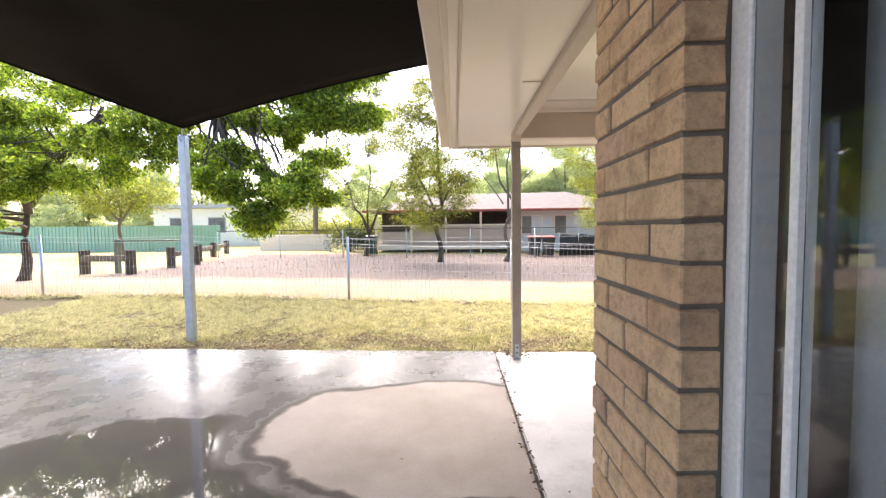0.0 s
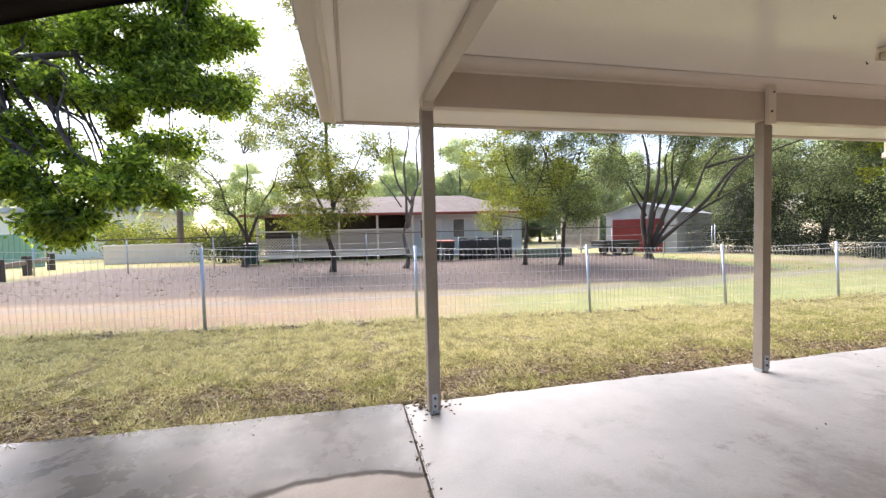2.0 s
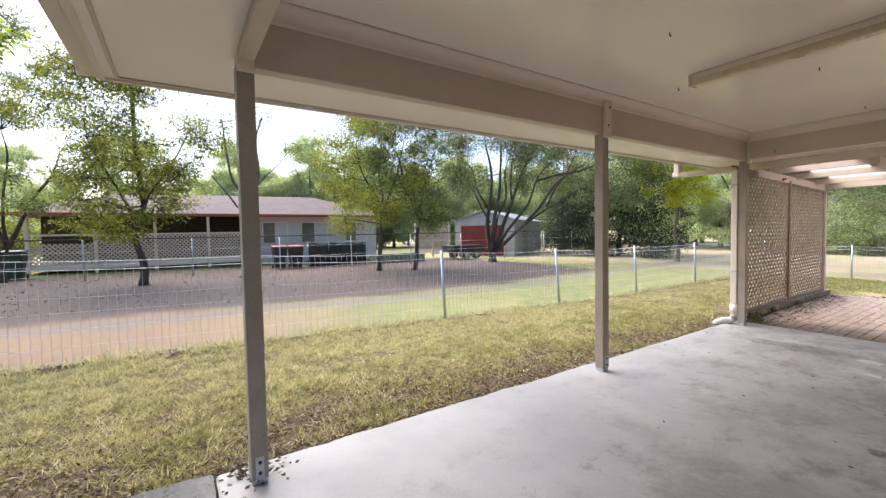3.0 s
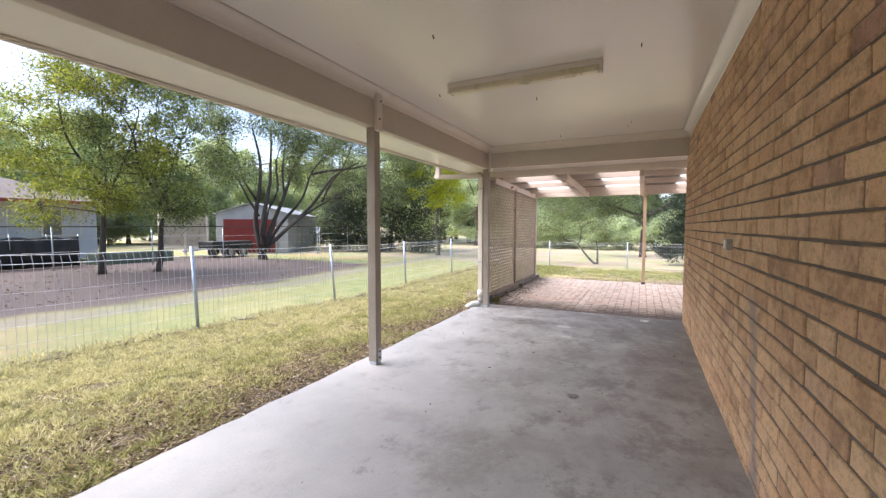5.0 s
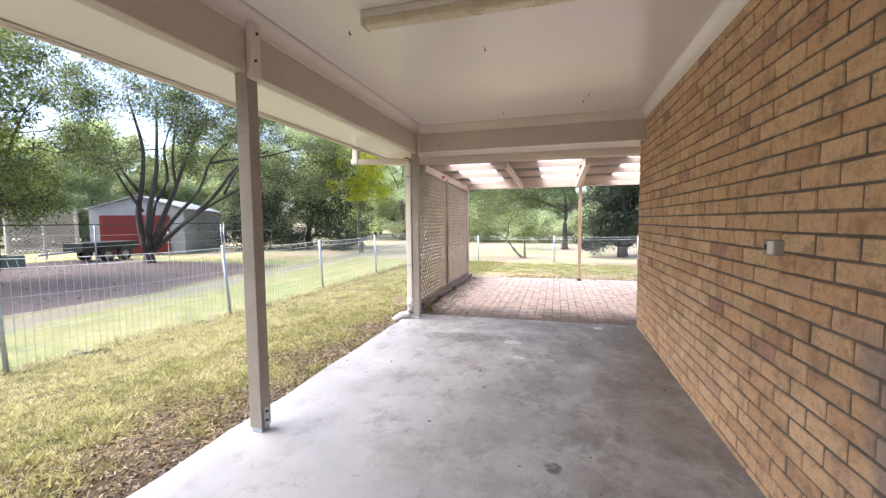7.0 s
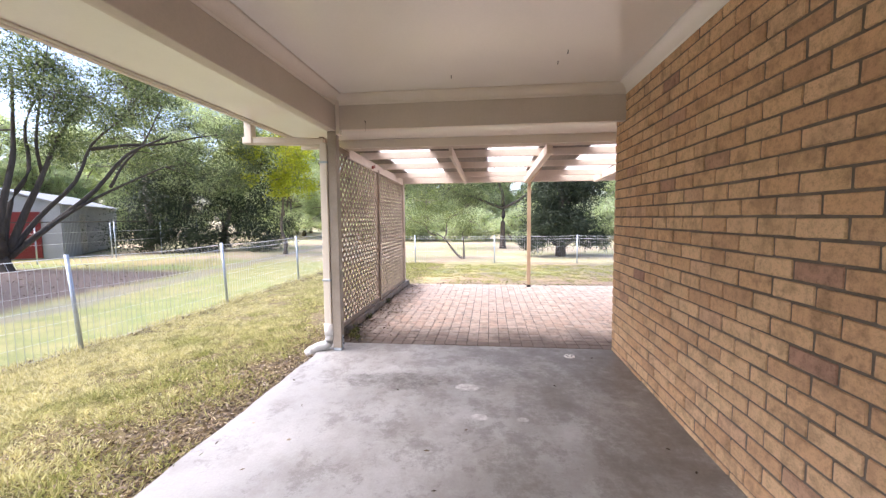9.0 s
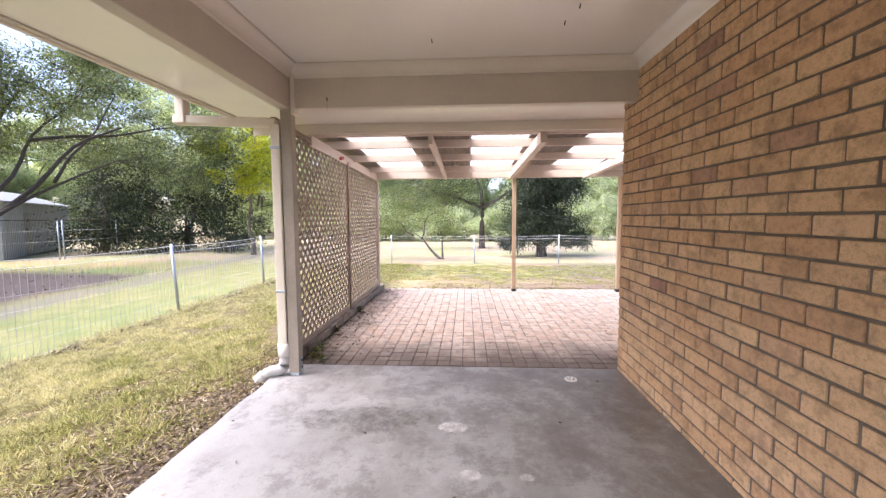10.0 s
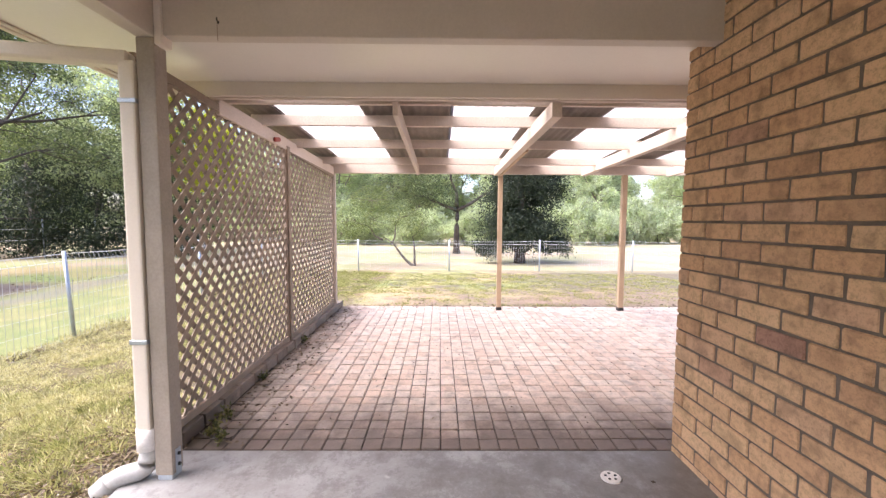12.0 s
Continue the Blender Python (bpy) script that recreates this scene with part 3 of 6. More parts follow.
cz = 2.6555
for k, (a, b, o) in enumerate((((0.70, WY, cz), (6.95, WY, cz), (0, 1, 0)), ((0.70, 4.355, cz), (6.95, 4.355, cz), (0, -1, 0)), ((6.955, 1.5, cz), (6.955, 4.35, cz), (-1, 0, 0)), ((0.695, 1.5, cz), (0.695, 4.35, cz), (1, 0, 0)))):
    tagged(part("trim_cornice", cove(a, b, o, 0.095), CEIL if k == 0 else CREAM, None, smooth=True), "cream coved plaster cornice under the ceiling", "cornice", kind="structure")

for name, lim in (("trim_beam_front", (0.61, 7.04, 4.357, 4.447, 2.305, 2.69)), ("trim_beam_end", (6.957, 7.037, 1.49, 4.357, 2.318, 2.69)), ("trim_beam_side", (0.612, 0.692, 1.49, 4.357, 2.325, 2.69))):
    tagged(link_mesh(name, box(*lim, 0.004), BEAMP), "cream painted timber verandah beam", "beam", kind="structure")
fa = box(-0.055, -0.02, -8.4, 5.175, 2.36, 2.56, 0.004)
box(-0.02, 7.84, 5.14, 5.175, 2.36, 2.56, 0.004, fa)
box(7.803, 7.84, 1.0, 5.14, 2.275, 2.56, 0.004, fa)
tagged(link_mesh("trim_fascia", fa, CREAM), "cream painted timber fascia boards", "fascia", kind="structure")
cs = box(0.03, 0.05, -8, 5.10, 2.362, 2.372, 0.003)
box(0.05, 7.75, 5.085, 5.105, 2.362, 2.372, 0.003, cs)
box(0.47, 0.61, 2.9, 2.93, 2.366, 2.372, 0.002, cs)
tagged(link_mesh("trim_soffit_strip", cs, BEAMP), "thin cover strips along the soffit joints", "trim", kind="structure")


def gutter_run(name, a, b, out):
    a, b, out = Vector(a), Vector(b), Vector(out)
    prof = [(0, 0.1), (0, 0), (0.085, 0), (0.1, 0.03), (0.1, 0.1), (0.096, 0.1), (0.096, 0.032), (0.083, 0.004), (0.004, 0.004), (0.004, 0.1)]
    bm = bmesh.new()
    rings = [[bm.verts.new(p + out * u + Vector((0, 0, w))) for u, w in prof] for p in (a, b)]
    n = len(prof)
    for i in range(n):
        bm.faces.new((rings[0][i], rings[0][(i + 1) % n], rings[1][(i + 1) % n], rings[1][i]))
    bm.faces.new(rings[0][::-1])
    bm.faces.new(rings[1])
    bmesh.ops.recalc_face_normals(bm, faces=bm.faces)
    return part(name, bm, CREAM)


tagged(gutter_run("gutter", (-0.16, 5.177, 2.40), (7.95, 5.177, 2.40), (0, 1, 0)), "cream steel roof gutter along the eaves", "gutter", kind="structure")
tagged(gutter_run("gutter", (-0.057, -8.4, 2.40), (-0.057, 5.17, 2.40), (-1, 0, 0)), "cream steel roof gutter along the side eaves", "gutter", kind="structure")


def verandah_post(x, seed):
    r = random.Random(seed)
    t = thing("verandah_post", "square cream-brown painted timber verandah post on concrete", "post", (x, 4.40, 0), "verandah posts")
    sh = part("shaft", box(x - 0.046, x + 0.046, 4.354, 4.446, 0.03, 2.305, 0.006, seg=2), POSTP, t)
    part("top_tab", box(x - 0.043, x + 0.043, 4.318, 4.356, 2.27, 2.615, 0.006, seg=2), CREAM, t, "lighter notched post head lapped on the beam")
    part("base_bracket", box(x - 0.040, x + 0.040, 4.36, 4.44, 0.0, 0.032, 0.003), GALV, t, "rusty galvanised steel post stirrup")
    st = box(x - 0.022, x + 0.022, 4.349, 4.353, 0.02, 0.16, 0.001)
    part("base_strap", st, GALV, t)
    for z in (0.07, 0.13):
        b = bmesh.new()
        bmesh.ops.create_cone(b, cap_ends=True, segments=8, radius1=0.010, radius2=0.009, depth=0.012, matrix=pose(x, 4.346, z, 90, 0, 0))
        part("bolt", b, BLACK, t)
    for z in (2.38, 2.55):
        b = bmesh.new()
        bmesh.ops.create_cone(b, cap_ends=True, segments=8, radius1=0.009, radius2=0.008, depth=0.012, matrix=pose(x + r.uniform(-0.015, 0.015), 4.314, z, 90, 0, 0))
        part("bolt", b, BLACK, t)
    return t


for i, x in enumerate((0.650, 3.785, 6.985)):
    verandah_post(x, i)

# downpipe beside the end post
dp = thing("downpipe", "cream rectangular downpipe with a grey plastic elbow at its foot", "downpipe", (6.97, 4.53, -0.04))
part("pipe", box(6.925, 7.015, 4.452, 4.532, 0.20, 2.19, 0.012, seg=2), CREAM, dp)
part("arm", beam((6.84, 5.30, 2.215), (6.97, 4.49, 2.20), 0.085, 0.075, 0.012), CREAM, dp)
part("outlet", box(6.80, 6.89, 5.19, 5.27, 2.18, 2.40, 0.008), CREAM, dp)
tubes("elbow", [(smooth_line([(6.97, 4.492, 0.24), (6.97, 4.495, 0.12), (6.955, 4.53, 0.055), (6.92, 4.62, 0.035), (6.89, 4.70, -0.03)], 5), 0.050)], PVC, dp, 14)
tubes("collar", [([(6.97, 4.492, 0.17), (6.97, 4.492, 0.29)], 0.058)], WHITE, dp, 14)
tubes("collar", [([(6.905, 4.655, 0.015), (6.885, 4.71, -0.035)], 0.056)], PVC, dp, 14)
for z in (0.75, 1.98):
    part("bracket", box(6.92, 7.02, 4.446, 4.538, z, z + 0.022, 0.002), GALV, dp)

# fluorescent batten on the ceiling
fl = thing("ceiling_light", "cream fluorescent batten light with yellowed cover, unlit", "ceiling light", (3.96, 3.0, 2.655))
DIFF = surface("yellowed_plastic", (0.62, 0.54, 0.34), (0.72, 0.66, 0.50), 3.0, 60, 0.3, relief=0.03)
part("body", box(3.91, 4.01, 2.36, 3.66, 2.612, 2.655, 0.006), CREAM, fl)
part("cover", box(3.915, 4.005, 2.372, 3.648, 2.565, 2.616, 0.018, seg=3), DIFF, fl, "yellowed translucent plastic cover")
for y0, y1 in ((2.352, 2.374), (3.646, 3.668)):
    part("end_cap", box(3.908, 4.012, y0, y1, 2.56, 2.655, 0.008, seg=2), CREAM, fl)

# outdoor power point on the brick wall
sp = thing("power_point", "small grey weatherproof power outlet box on the bricks", "power outlet", (3.85, 1.5, 1.24))
part("box", box(3.79, 3.91, 1.498, 1.535, 1.20, 1.275, 0.006, seg=2), POSTP, sp)
part("flap", box(3.80, 3.85, 1.533, 1.545, 1.207, 1.268, 0.004), WHITE, sp)
part("switch", box(3.865, 3.885, 1.533, 1.541, 1.225, 1.25, 0.002), BLACK, sp)

# floor drain
dr = thing("floor_drain", "round white plastic floor drain cover set in concrete", "drain cover", (6.965, 1.985, 0))
b = bmesh.new()
bmesh.ops.create_cone(b, cap_ends=True, segments=24, radius1=0.055, radius2=0.052, depth=0.008, matrix=pose(6.965, 1.985, 0.004))
part("rim", b, WHITE, dr)
for i in range(5):
    a = i * 2 * math.pi / 5
    b = bmesh.new()
    bmesh.ops.create_cone(b, cap_ends=True, segments=8, radius1=0.008, radius2=0.008, depth=0.002, matrix=pose(6.965 + 0.028 * math.cos(a), 1.985 + 0.028 * math.sin(a), 0.0095))
    part("hole", b, BLACK, dr)


def hook(x, y, z, string=0.0):
    t = thing("ceiling_hook", "small dark hook shape on the painted ceiling", "hook", (x, y, z), "hooks")
    tubes("shank", [(smooth_line([(x, y, z), (x, y, z - 0.012), (x + 0.012, y, z - 0.022), (x + 0.018, y, z - 0.010)], 4), 0.0035)], BLACK, t, 6)
    if string:
        tubes("string", [([(x, y, z - 0.01), (x + 0.004, y, z - string)], 0.0015)], LATT, t, 4)


# hole mark first, fixture remnant at x 6.50: both drawn as hooks
hook(4.14, 3.86, 2.655)
hook(3.78, 2.08, 2.655)
hook(4.66, 3.03, 2.655)
hook(6.08, 2.2, 2.655)
hook(6.50, 3.12, 2.655)
hook(3.02, 3.35, 2.655)
hook(6.29, 2.24, 2.655)
hook(6.94, 4.04, 2.40, 0.11)

# ---- window in the west wall ----
win = thing("window_1", "white aluminium sliding window with reflecting glass", "window", (0.58, -0.2, 0.82), kind="structure")
WF = 0.575
fr = box(WF, WF + 0.07, 0.926, 0.982, 0.80, 2.12, 0.004)
box(WF, WF + 0.07, -1.5, -1.46, 0.80, 2.12, 0.004, fr)
box(WF, WF + 0.07, -1.46, 0.926, 2.08, 2.12, 0.004, fr)
part("window_frame", fr, WHITE, win)
part("window_sill", box(WF - 0.01, WF + 0.07, -1.46, 0.926, 0.80, 0.835, 0.004), WHITE, win)
for y in (0.80, -0.35):
    part("stile", box(WF - 0.004, WF + 0.035, y + 0.000, y + 0.018, 0.835, 2.08, 0.003), WHITE, win)
for i, (y0, y1) in enumerate(((0.818, 0.926), (-0.334, 0.80), (-1.46, -0.366))):
    g = part("pane", box(WF + 0.010, WF + 0.015, y0, y1, 0.835, 2.08), GLASS, win)
    g.visible_shadow = False
sillb = thing("brick_sill", "tan clay brick window sill", "window sill", (0.5, 0, 0.78), kind="structure")
CURT = surface("grey_curtain", (0.62, 0.63, 0.65), (0.72, 0.73, 0.74), 3.0, 80, 0.9, relief=0.2)
cv, cf = [], []
for i in range(81):
    y = -1.4 + i * 0.0292
    xx = 0.80 + 0.018 * math.sin(i * 0.9) + 0.006 * math.sin(i * 2.3)
    cv += [(xx, y, 0.013), (xx, y, 2.14)]
for i in range(80):
    if not 34 <= i < 70:
        cf.append((2 * i, 2 * i + 2, 2 * i + 3, 2 * i + 1))
cur = pydata("curtain", cv, cf, CURT, smooth=True)
sol = cur.modifiers.new("thick", "SOLIDIFY")
sol.thickness = 0.003
tagged(cur, "grey window curtain half drawn inside the dark room", "curtain")
tubes_rod = tubes("curtain_rod", [([(0.80, -1.5, 2.15), (0.80, 0.98, 2.15)], 0.012)], WHITE, None, 8)
tagged(tubes_rod, "white curtain rod above the window inside", "curtain rod")
tagged(link_mesh("floor_inside", box(WX + 0.2, EX - 0.2, -8, 1.3, -0.02, 0.01), LATT), "dark floor of the room behind the window", "floor", kind="structure")
tagged(link_mesh("wall_inside", box(3.2, 3.3, -8, 1.25, 0, 2.66), CEIL), "plain partition wall of the room behind the window", "wall", kind="structure")


# ---- shade sail and its pole ----
S_A, S_B, S_C, S_D = Vector((-3.30, 5.06, 2.655)), Vector((0.55, 4.22, 3.16)), Vector((0.35, -5.0, 3.3)), Vector((-6.4, 0.4, 3.75))
N = 36
sv, sfc = [], []
for j in range(N + 1):
    for i in range(N + 1):
        u, w = i / N, j / N
        p = S_A * (1 - u) * (1 - w) + S_B * u * (1 - w) + S_C * u * w + S_D * (1 - u) * w
        mid_p = (S_A + S_B + S_C + S_D) / 4
        pull = 0.10 * (math.sin(math.pi * u) * (1 - math.sin(math.pi * w)) + math.sin(math.pi * w) * (1 - math.sin(math.pi * u)))
        p = p + (mid_p - p) * pull * 0.35
        p.z += -0.22 * math.sin(math.pi * u) * math.sin(math.pi * w) + 0.02 * noise.noise((u * 9, w * 3, 1)) * math.sin(math.pi * u) * math.sin(math.pi * w)
        crease = math.exp(-((w - 0.55 * u - 0.10) / 0.035) ** 2) * math.exp(-u * 2.0) * min(1.0, u * 6) * 0.11
        p.z += crease
        sv.append(p)
for j in range(N):
    for i in range(N):
        k = j * (N + 1) + i
        sfc.append((k, k + 1, k + N + 2, k + N + 1))
ssail = thing("shade_sail", "dark brown fabric shade sail stretched over the patio", "shade sail", S_A)
cl = pydata("fabric", sv, sfc, SAIL, ssail, True)
so = cl.modifiers.new("thick", "SOLIDIFY")
so.thickness = 0.003
hem = [sv[i] for i in range(N + 1)]
tubes("hem", [(hem, 0.012)], SAIL, ssail, 6)
tubes("hem", [([sv[j * (N + 1)] for j in range(N + 1)], 0.012)], SAIL, ssail, 6)
tubes("shackle", [(smooth_line([(-3.375, 5.15, 2.585), (-3.34, 5.10, 2.62), tuple(S_A)], 4), 0.012)], GALV, ssail, 8)
pole = thing("sail_post", "square galvanised steel post holding the shade sail", "post", (-3.385, 5.18, ground_z(-3.385, 5.18)))
part("shaft", box(-3.43, -3.34, 5.135, 5.225, -0.12, 2.585, 0.008, seg=2), GALV, pole)
part("cap", box(-3.428, -3.342, 5.137, 5.223, 2.585, 2.597, 0.003), BLACK, pole)
tubes("eye_bolt", [(smooth_line([(-3.385, 5.13, 2.52), (-3.375, 5.10, 2.535), (-3.37, 5.105, 2.57), (-3.375, 5.15, 2.585)], 4), 0.008)], GALV, pole, 8)
rb = thing("sail_bracket", "steel riser bracket on the roof for the sail", "bracket", (0.55, 4.22, 2.6))
tubes("riser", [([(0.60, 4.20, 2.62), (0.57, 4.21, 3.18)], 0.025)], GALV, rb, 10)
rb2 = thing("sail_bracket", "steel riser bracket on the roof for the sail", "bracket", (0.35, -5.0, 2.6))
tubes("riser", [([(0.38, -5.0, 2.62), (0.36, -5.0, 3.32)], 0.025)], GALV, rb2, 10)
p2 = thing("sail_post", "square galvanised steel post holding the shade sail", "post", (-6.45, 0.35, 0))
part("shaft", box(-6.5, -6.4, 0.3, 0.4, 0, 3.78, 0.008), GALV, p2)

# ---- pergola ----
def slope(x, z0=2.27):
    return z0 - 0.045 * (x - 7.3)


perg = thing("pergola", "cream painted timber pergola with corrugated roof sheets", "pergola", (9.5, 2.0, 0), kind="")
part("ledger", box(7.842, 7.885, -1.4, 4.62, 2.268, 2.36, 0.004), PERGP, perg)
part("end_beam", box(11.09, 11.17, -1.5, 4.66, 2.105, 2.30, 0.005), PERGP, perg)
for y, w, m in ((4.575, 0.07, PERGP), (3.26, 0.040, PERGP), (2.07, 0.075, PERGP), (0.74, 0.075, PERGP), (-0.55, 0.05, PERGP)):
    part("rafter", beam((7.885, y, slope(7.885) - 0.02), (11.09, y, slope(11.09) + 0.04), w, 0.12, 0.004), m, perg)
part("rafter_splice", beam((9.2, 2.015, 2.185), (11.05, 2.015, 2.125), 0.035, 0.12, 0.003), TIMBER, perg, "bare timber splice beside the rafter")
for x in (8.02, 8.62, 9.52, 10.52):
    zc = slope(x) + 0.085
    part("purlin", box(x - 0.02, x + 0.02, -1.45, 4.64, zc - 0.045, zc + 0.05, 0.003), PERGP, perg)


def sheet(y0, y1, material, name):
    """A corrugated sheet running along x."""
    n = int((y1 - y0) / 0.019)
    vs, fs = [], []
    for i in range(n + 1):
        y = y0 + (y1 - y0) * i / n
        dz = 0.008 * math.cos(2 * math.pi * (y - y0) / 0.076)
        for x in (7.80, 9.5, 11.35):
            vs.append((x, y, slope(x) + 0.155 + dz))
    for i in range(n):
        for k in range(2):
            a = i * 3 + k
            fs.append((a, a + 1, a + 4, a + 3))
    ob = pydata(name, vs, fs, material, perg, True)
    s = ob.modifiers.new("thick", "SOLIDIFY")
    s.thickness = 0.0015
    return ob


TIN = surface("weathered_roof_sheet", (0.20, 0.17, 0.145), (0.30, 0.26, 0.22), 3.0, 40, 0.55, 0.3, relief=0.1)
edges = [4.75, 4.36, 3.60, 2.82, 2.10, 1.42, 0.66, -0.10, -0.86, -1.5]
for i in range(len(edges) - 1):
    clear = i % 2 == 1
    sh = sheet(edges[i + 1], edges[i] + 0.02, CLEARSHEET if clear else TIN, "roof_sheet")
    if clear:
        tagged(sh, "translucent white roof sheet")
        sh.visible_shadow = False
    else:
        tagged(sh, "weathered grey-brown steel roof sheet")
for y, w, m in ((2.0, 0.068, TIMBER), (0.09, 0.075, TIMBER), (4.565, 0.075, PERGP)):
    t = thing("pergola_post", "square pale timber pergola post on the pavers", "post", (11.13, y, 0), "pergola posts")
    part("shaft", box(11.13 - w / 2, 11.13 + w / 2, y - w / 2, y + w / 2, 0.0, 2.105, 0.005, seg=2), m, t)
    part("base_bracket", box(11.13 - w / 2 - 0.006, 11.13 + w / 2 + 0.006, y - w / 2 - 0.006, y + w / 2 + 0.006, 0.0, 0.05, 0.002), BLACK, t)

# ---- lattice screens ----
def lattice(x0, x1, z0, ztop0, ztop1, seed):
    r = random.Random(seed)
    t = thing("lattice_screen", "brown timber lattice screen between posts", "lattice screen", ((x0 + x1) / 2, 4.56, z0), "lattice screens")
    top = lambda x: ztop0 + (ztop1 - ztop0) * (x - x0) / (x1 - x0)
    part("bottom_rail", box(x0, x1, 4.545, 4.585, z0 - 0.02, z0 + 0.045, 0.003), LATT, t)
    part("top_rail", beam((x0, 4.565, top(x0) - 0.01), (x1, 4.565, top(x1) - 0.01), 0.045, 0.055, 0.003), LATT, t)
    for xs in (x0 + 0.015, x1 - 0.015):
        part("stile", box(xs - 0.015, xs + 0.015, 4.547, 4.583, z0, top(xs) - 0.03, 0.003), LATT, t)
    pitch = 0.122
    for layer, sgn in ((0, 1), (1, -1)):
        y = 4.560 if layer == 0 else 4.570
        lo, hi = (x0 - 2.3, x1) if sgn > 0 else (x0, x1 + 2.3)
        c = lo + r.uniform(0, pitch)
        while c < hi:
            # the slat runs x = c + sgn * (z - z0), cut to the screen
            za, zb = None, None
            for k in range(0, 241):
                z = z0 + k * 0.01
                x = c + sgn * (z - z0)
                if x0 <= x <= x1 and z <= top(x):
                    za = z if za is None else za
                    zb = z
            if za is not None and zb - za > 0.05:
                a = (c + sgn * (za - z0), y, za)
                b = (c + sgn * (zb - z0), y, zb)
                part("slat", beam(a, b, 0.008, 0.036, 0.0, up=(0, 0, 1)), LATT, t)
            c += pitch + r.uniform(-0.004, 0.004)
    return t


lattice(7.06, 9.18, 0.10, 2.262, 2.165, 1)
lattice(9.26, 11.08, 0.10, 2.16, 2.078, 2)
mp = thing("lattice_post", "slim brown timber post between lattice screens", "post", (9.22, 4.565, 0))
part("shaft", box(9.185, 9.255, 4.53, 4.60, 0.0, 2.17, 0.004, seg=2), LATT, mp)
rh = thing("pruner_handle", "small red plastic handle hung on the lattice rail", "handle", (8.9, 4.53, 2.2))
RED = surface("red_plastic", (0.30, 0.05, 0.03), (0.38, 0.07, 0.045), 6.0, 60, 0.45, relief=0.1)
part("grip", beam((8.82, 4.52, 2.165), (8.95, 4.52, 2.19), 0.03, 0.045, 0.012), RED, rh)

# ---- pavers ----
PP = 0.1215
pav_r = random.Random(5)
pav_forms = []
for _ in range(6):
    q = box(0, PP - 0.0085, 0, PP - 0.0065, -0.05, 0, 0.005)
    for v in q.verts:
        v.co += Vector((pav_r.uniform(-0.002, 0.002), pav_r.uniform(-0.002, 0.002), pav_r.uniform(-0.0015, 0.0015)))
    me = bpy.data.meshes.new("paver")
    q.to_mesh(me)
    q.free()
    me.materials.append(PAVER)
    pav_forms.append(me)
DIRT = surface("paver_bedding", (0.05, 0.042, 0.036), (0.12, 0.10, 0.085), 6.0, 80, 0.95, relief=0.5)
pav = tagged(link_mesh("floor_pavers", box(7.24, 11.42, -3.2, 4.52, -0.2, -0.012), DIRT), "pink clay pavers with dark dirty joints", "paving", kind="structure")
# pale bedding paints in the washed-out brightness of the far joints
PALE_BED = surface("pale_bedding", (0.22, 0.16, 0.12), (0.34, 0.26, 0.20), 6.0, 80, 0.95, relief=0.5)
part("bedding", box(8.75, 11.415, -3.19, 4.51, -0.15, -0.006), PALE_BED, pav, "pale dusty joints, lightened for the glare on the far pavers")
rest_v, rest_f = [], []
for i in range(34):
    for j in range(63):
        x, y = 7.245 + i * PP - (0.002 if i % 2 else 0.0), 4.50 - (j + 1) * PP
        z = 0.002 + pav_r.uniform(-0.003, 0.003) - 0.006 * noise.noise((x * 1.3, y * 1.3, 0))
        if i < 11 and 8 <= j < 35:
            ob = new("paver", pav_r.choice(pav_forms))
            ob.matrix_basis = pose(x, y, z, pav_r.uniform(-0.5, 0.5), pav_r.uniform(-0.5, 0.5), pav_r.uniform(-0.8, 0.8))
            ob.parent = pav
        else:
            me = pav_r.choice(pav_forms)
            o = len(rest_v)
            rest_v += [(v.co.x + x, v.co.y + y, v.co.z + z) for v in me.vertices]
            rest_f += [tuple(k + o for k in p.vertices) for p in me.polygons]
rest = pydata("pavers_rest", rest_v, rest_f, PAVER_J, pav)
tagged(rest, kind="stuff")
# edging course under the lattice
ek = tagged(link_mesh("kerb_edging", box(7.24, 11.4, 4.53, 4.62, -0.15, 0.06), DIRT), "brick edging under the lattice screens", "edging", kind="structure")
for i in range(17):
    ob = new("brick", br.choice(brick_forms[LONG]))
    ob.matrix_basis = pose(7.26 + 0.2435 * i, 4.603, 0.0, 0, br.uniform(-0.6, 0.6), br.uniform(-1.2, 1.2)) @ Matrix.Diagonal((0.95, 1.18, 1.15, 1))
    ob.parent = ek
EDGE = [m.copy() for m in brick_forms[LONG]]
for m in EDGE:
    m.materials[0] = PAVER
for i, o in enumerate(ek.children):
    o.data = EDGE[i % 7]

# ---- trees ----
L_BRIGHT = leaf_mat("bright_leaf", [(0.0, (0.06, 0.105, 0.022)), (0.45, (0.18, 0.275, 0.045)), (0.8, (0.36, 0.47, 0.08)), (1.0, (0.58, 0.67, 0.15))], 0.4, 0.58)
L_OLIVE = leaf_mat("olive_leaf", [(0.0, (0.065, 0.095, 0.042)), (0.5, (0.155, 0.195, 0.085)), (1.0, (0.31, 0.35, 0.15))])
L_LIME = leaf_mat("lime_leaf", [(0.0, (0.075, 0.10, 0.025)), (0.5, (0.19, 0.22, 0.045)), (0.85, (0.32, 0.33, 0.07)), (1.0, (0.45, 0.42, 0.11))], 0.5, 0.45)
L_YELLOW = leaf_mat("yellow_leaf", [(0.0, (0.26, 0.31, 0.03)), (1.0, (0.54, 0.53, 0.06))], 0.5, 0.5)
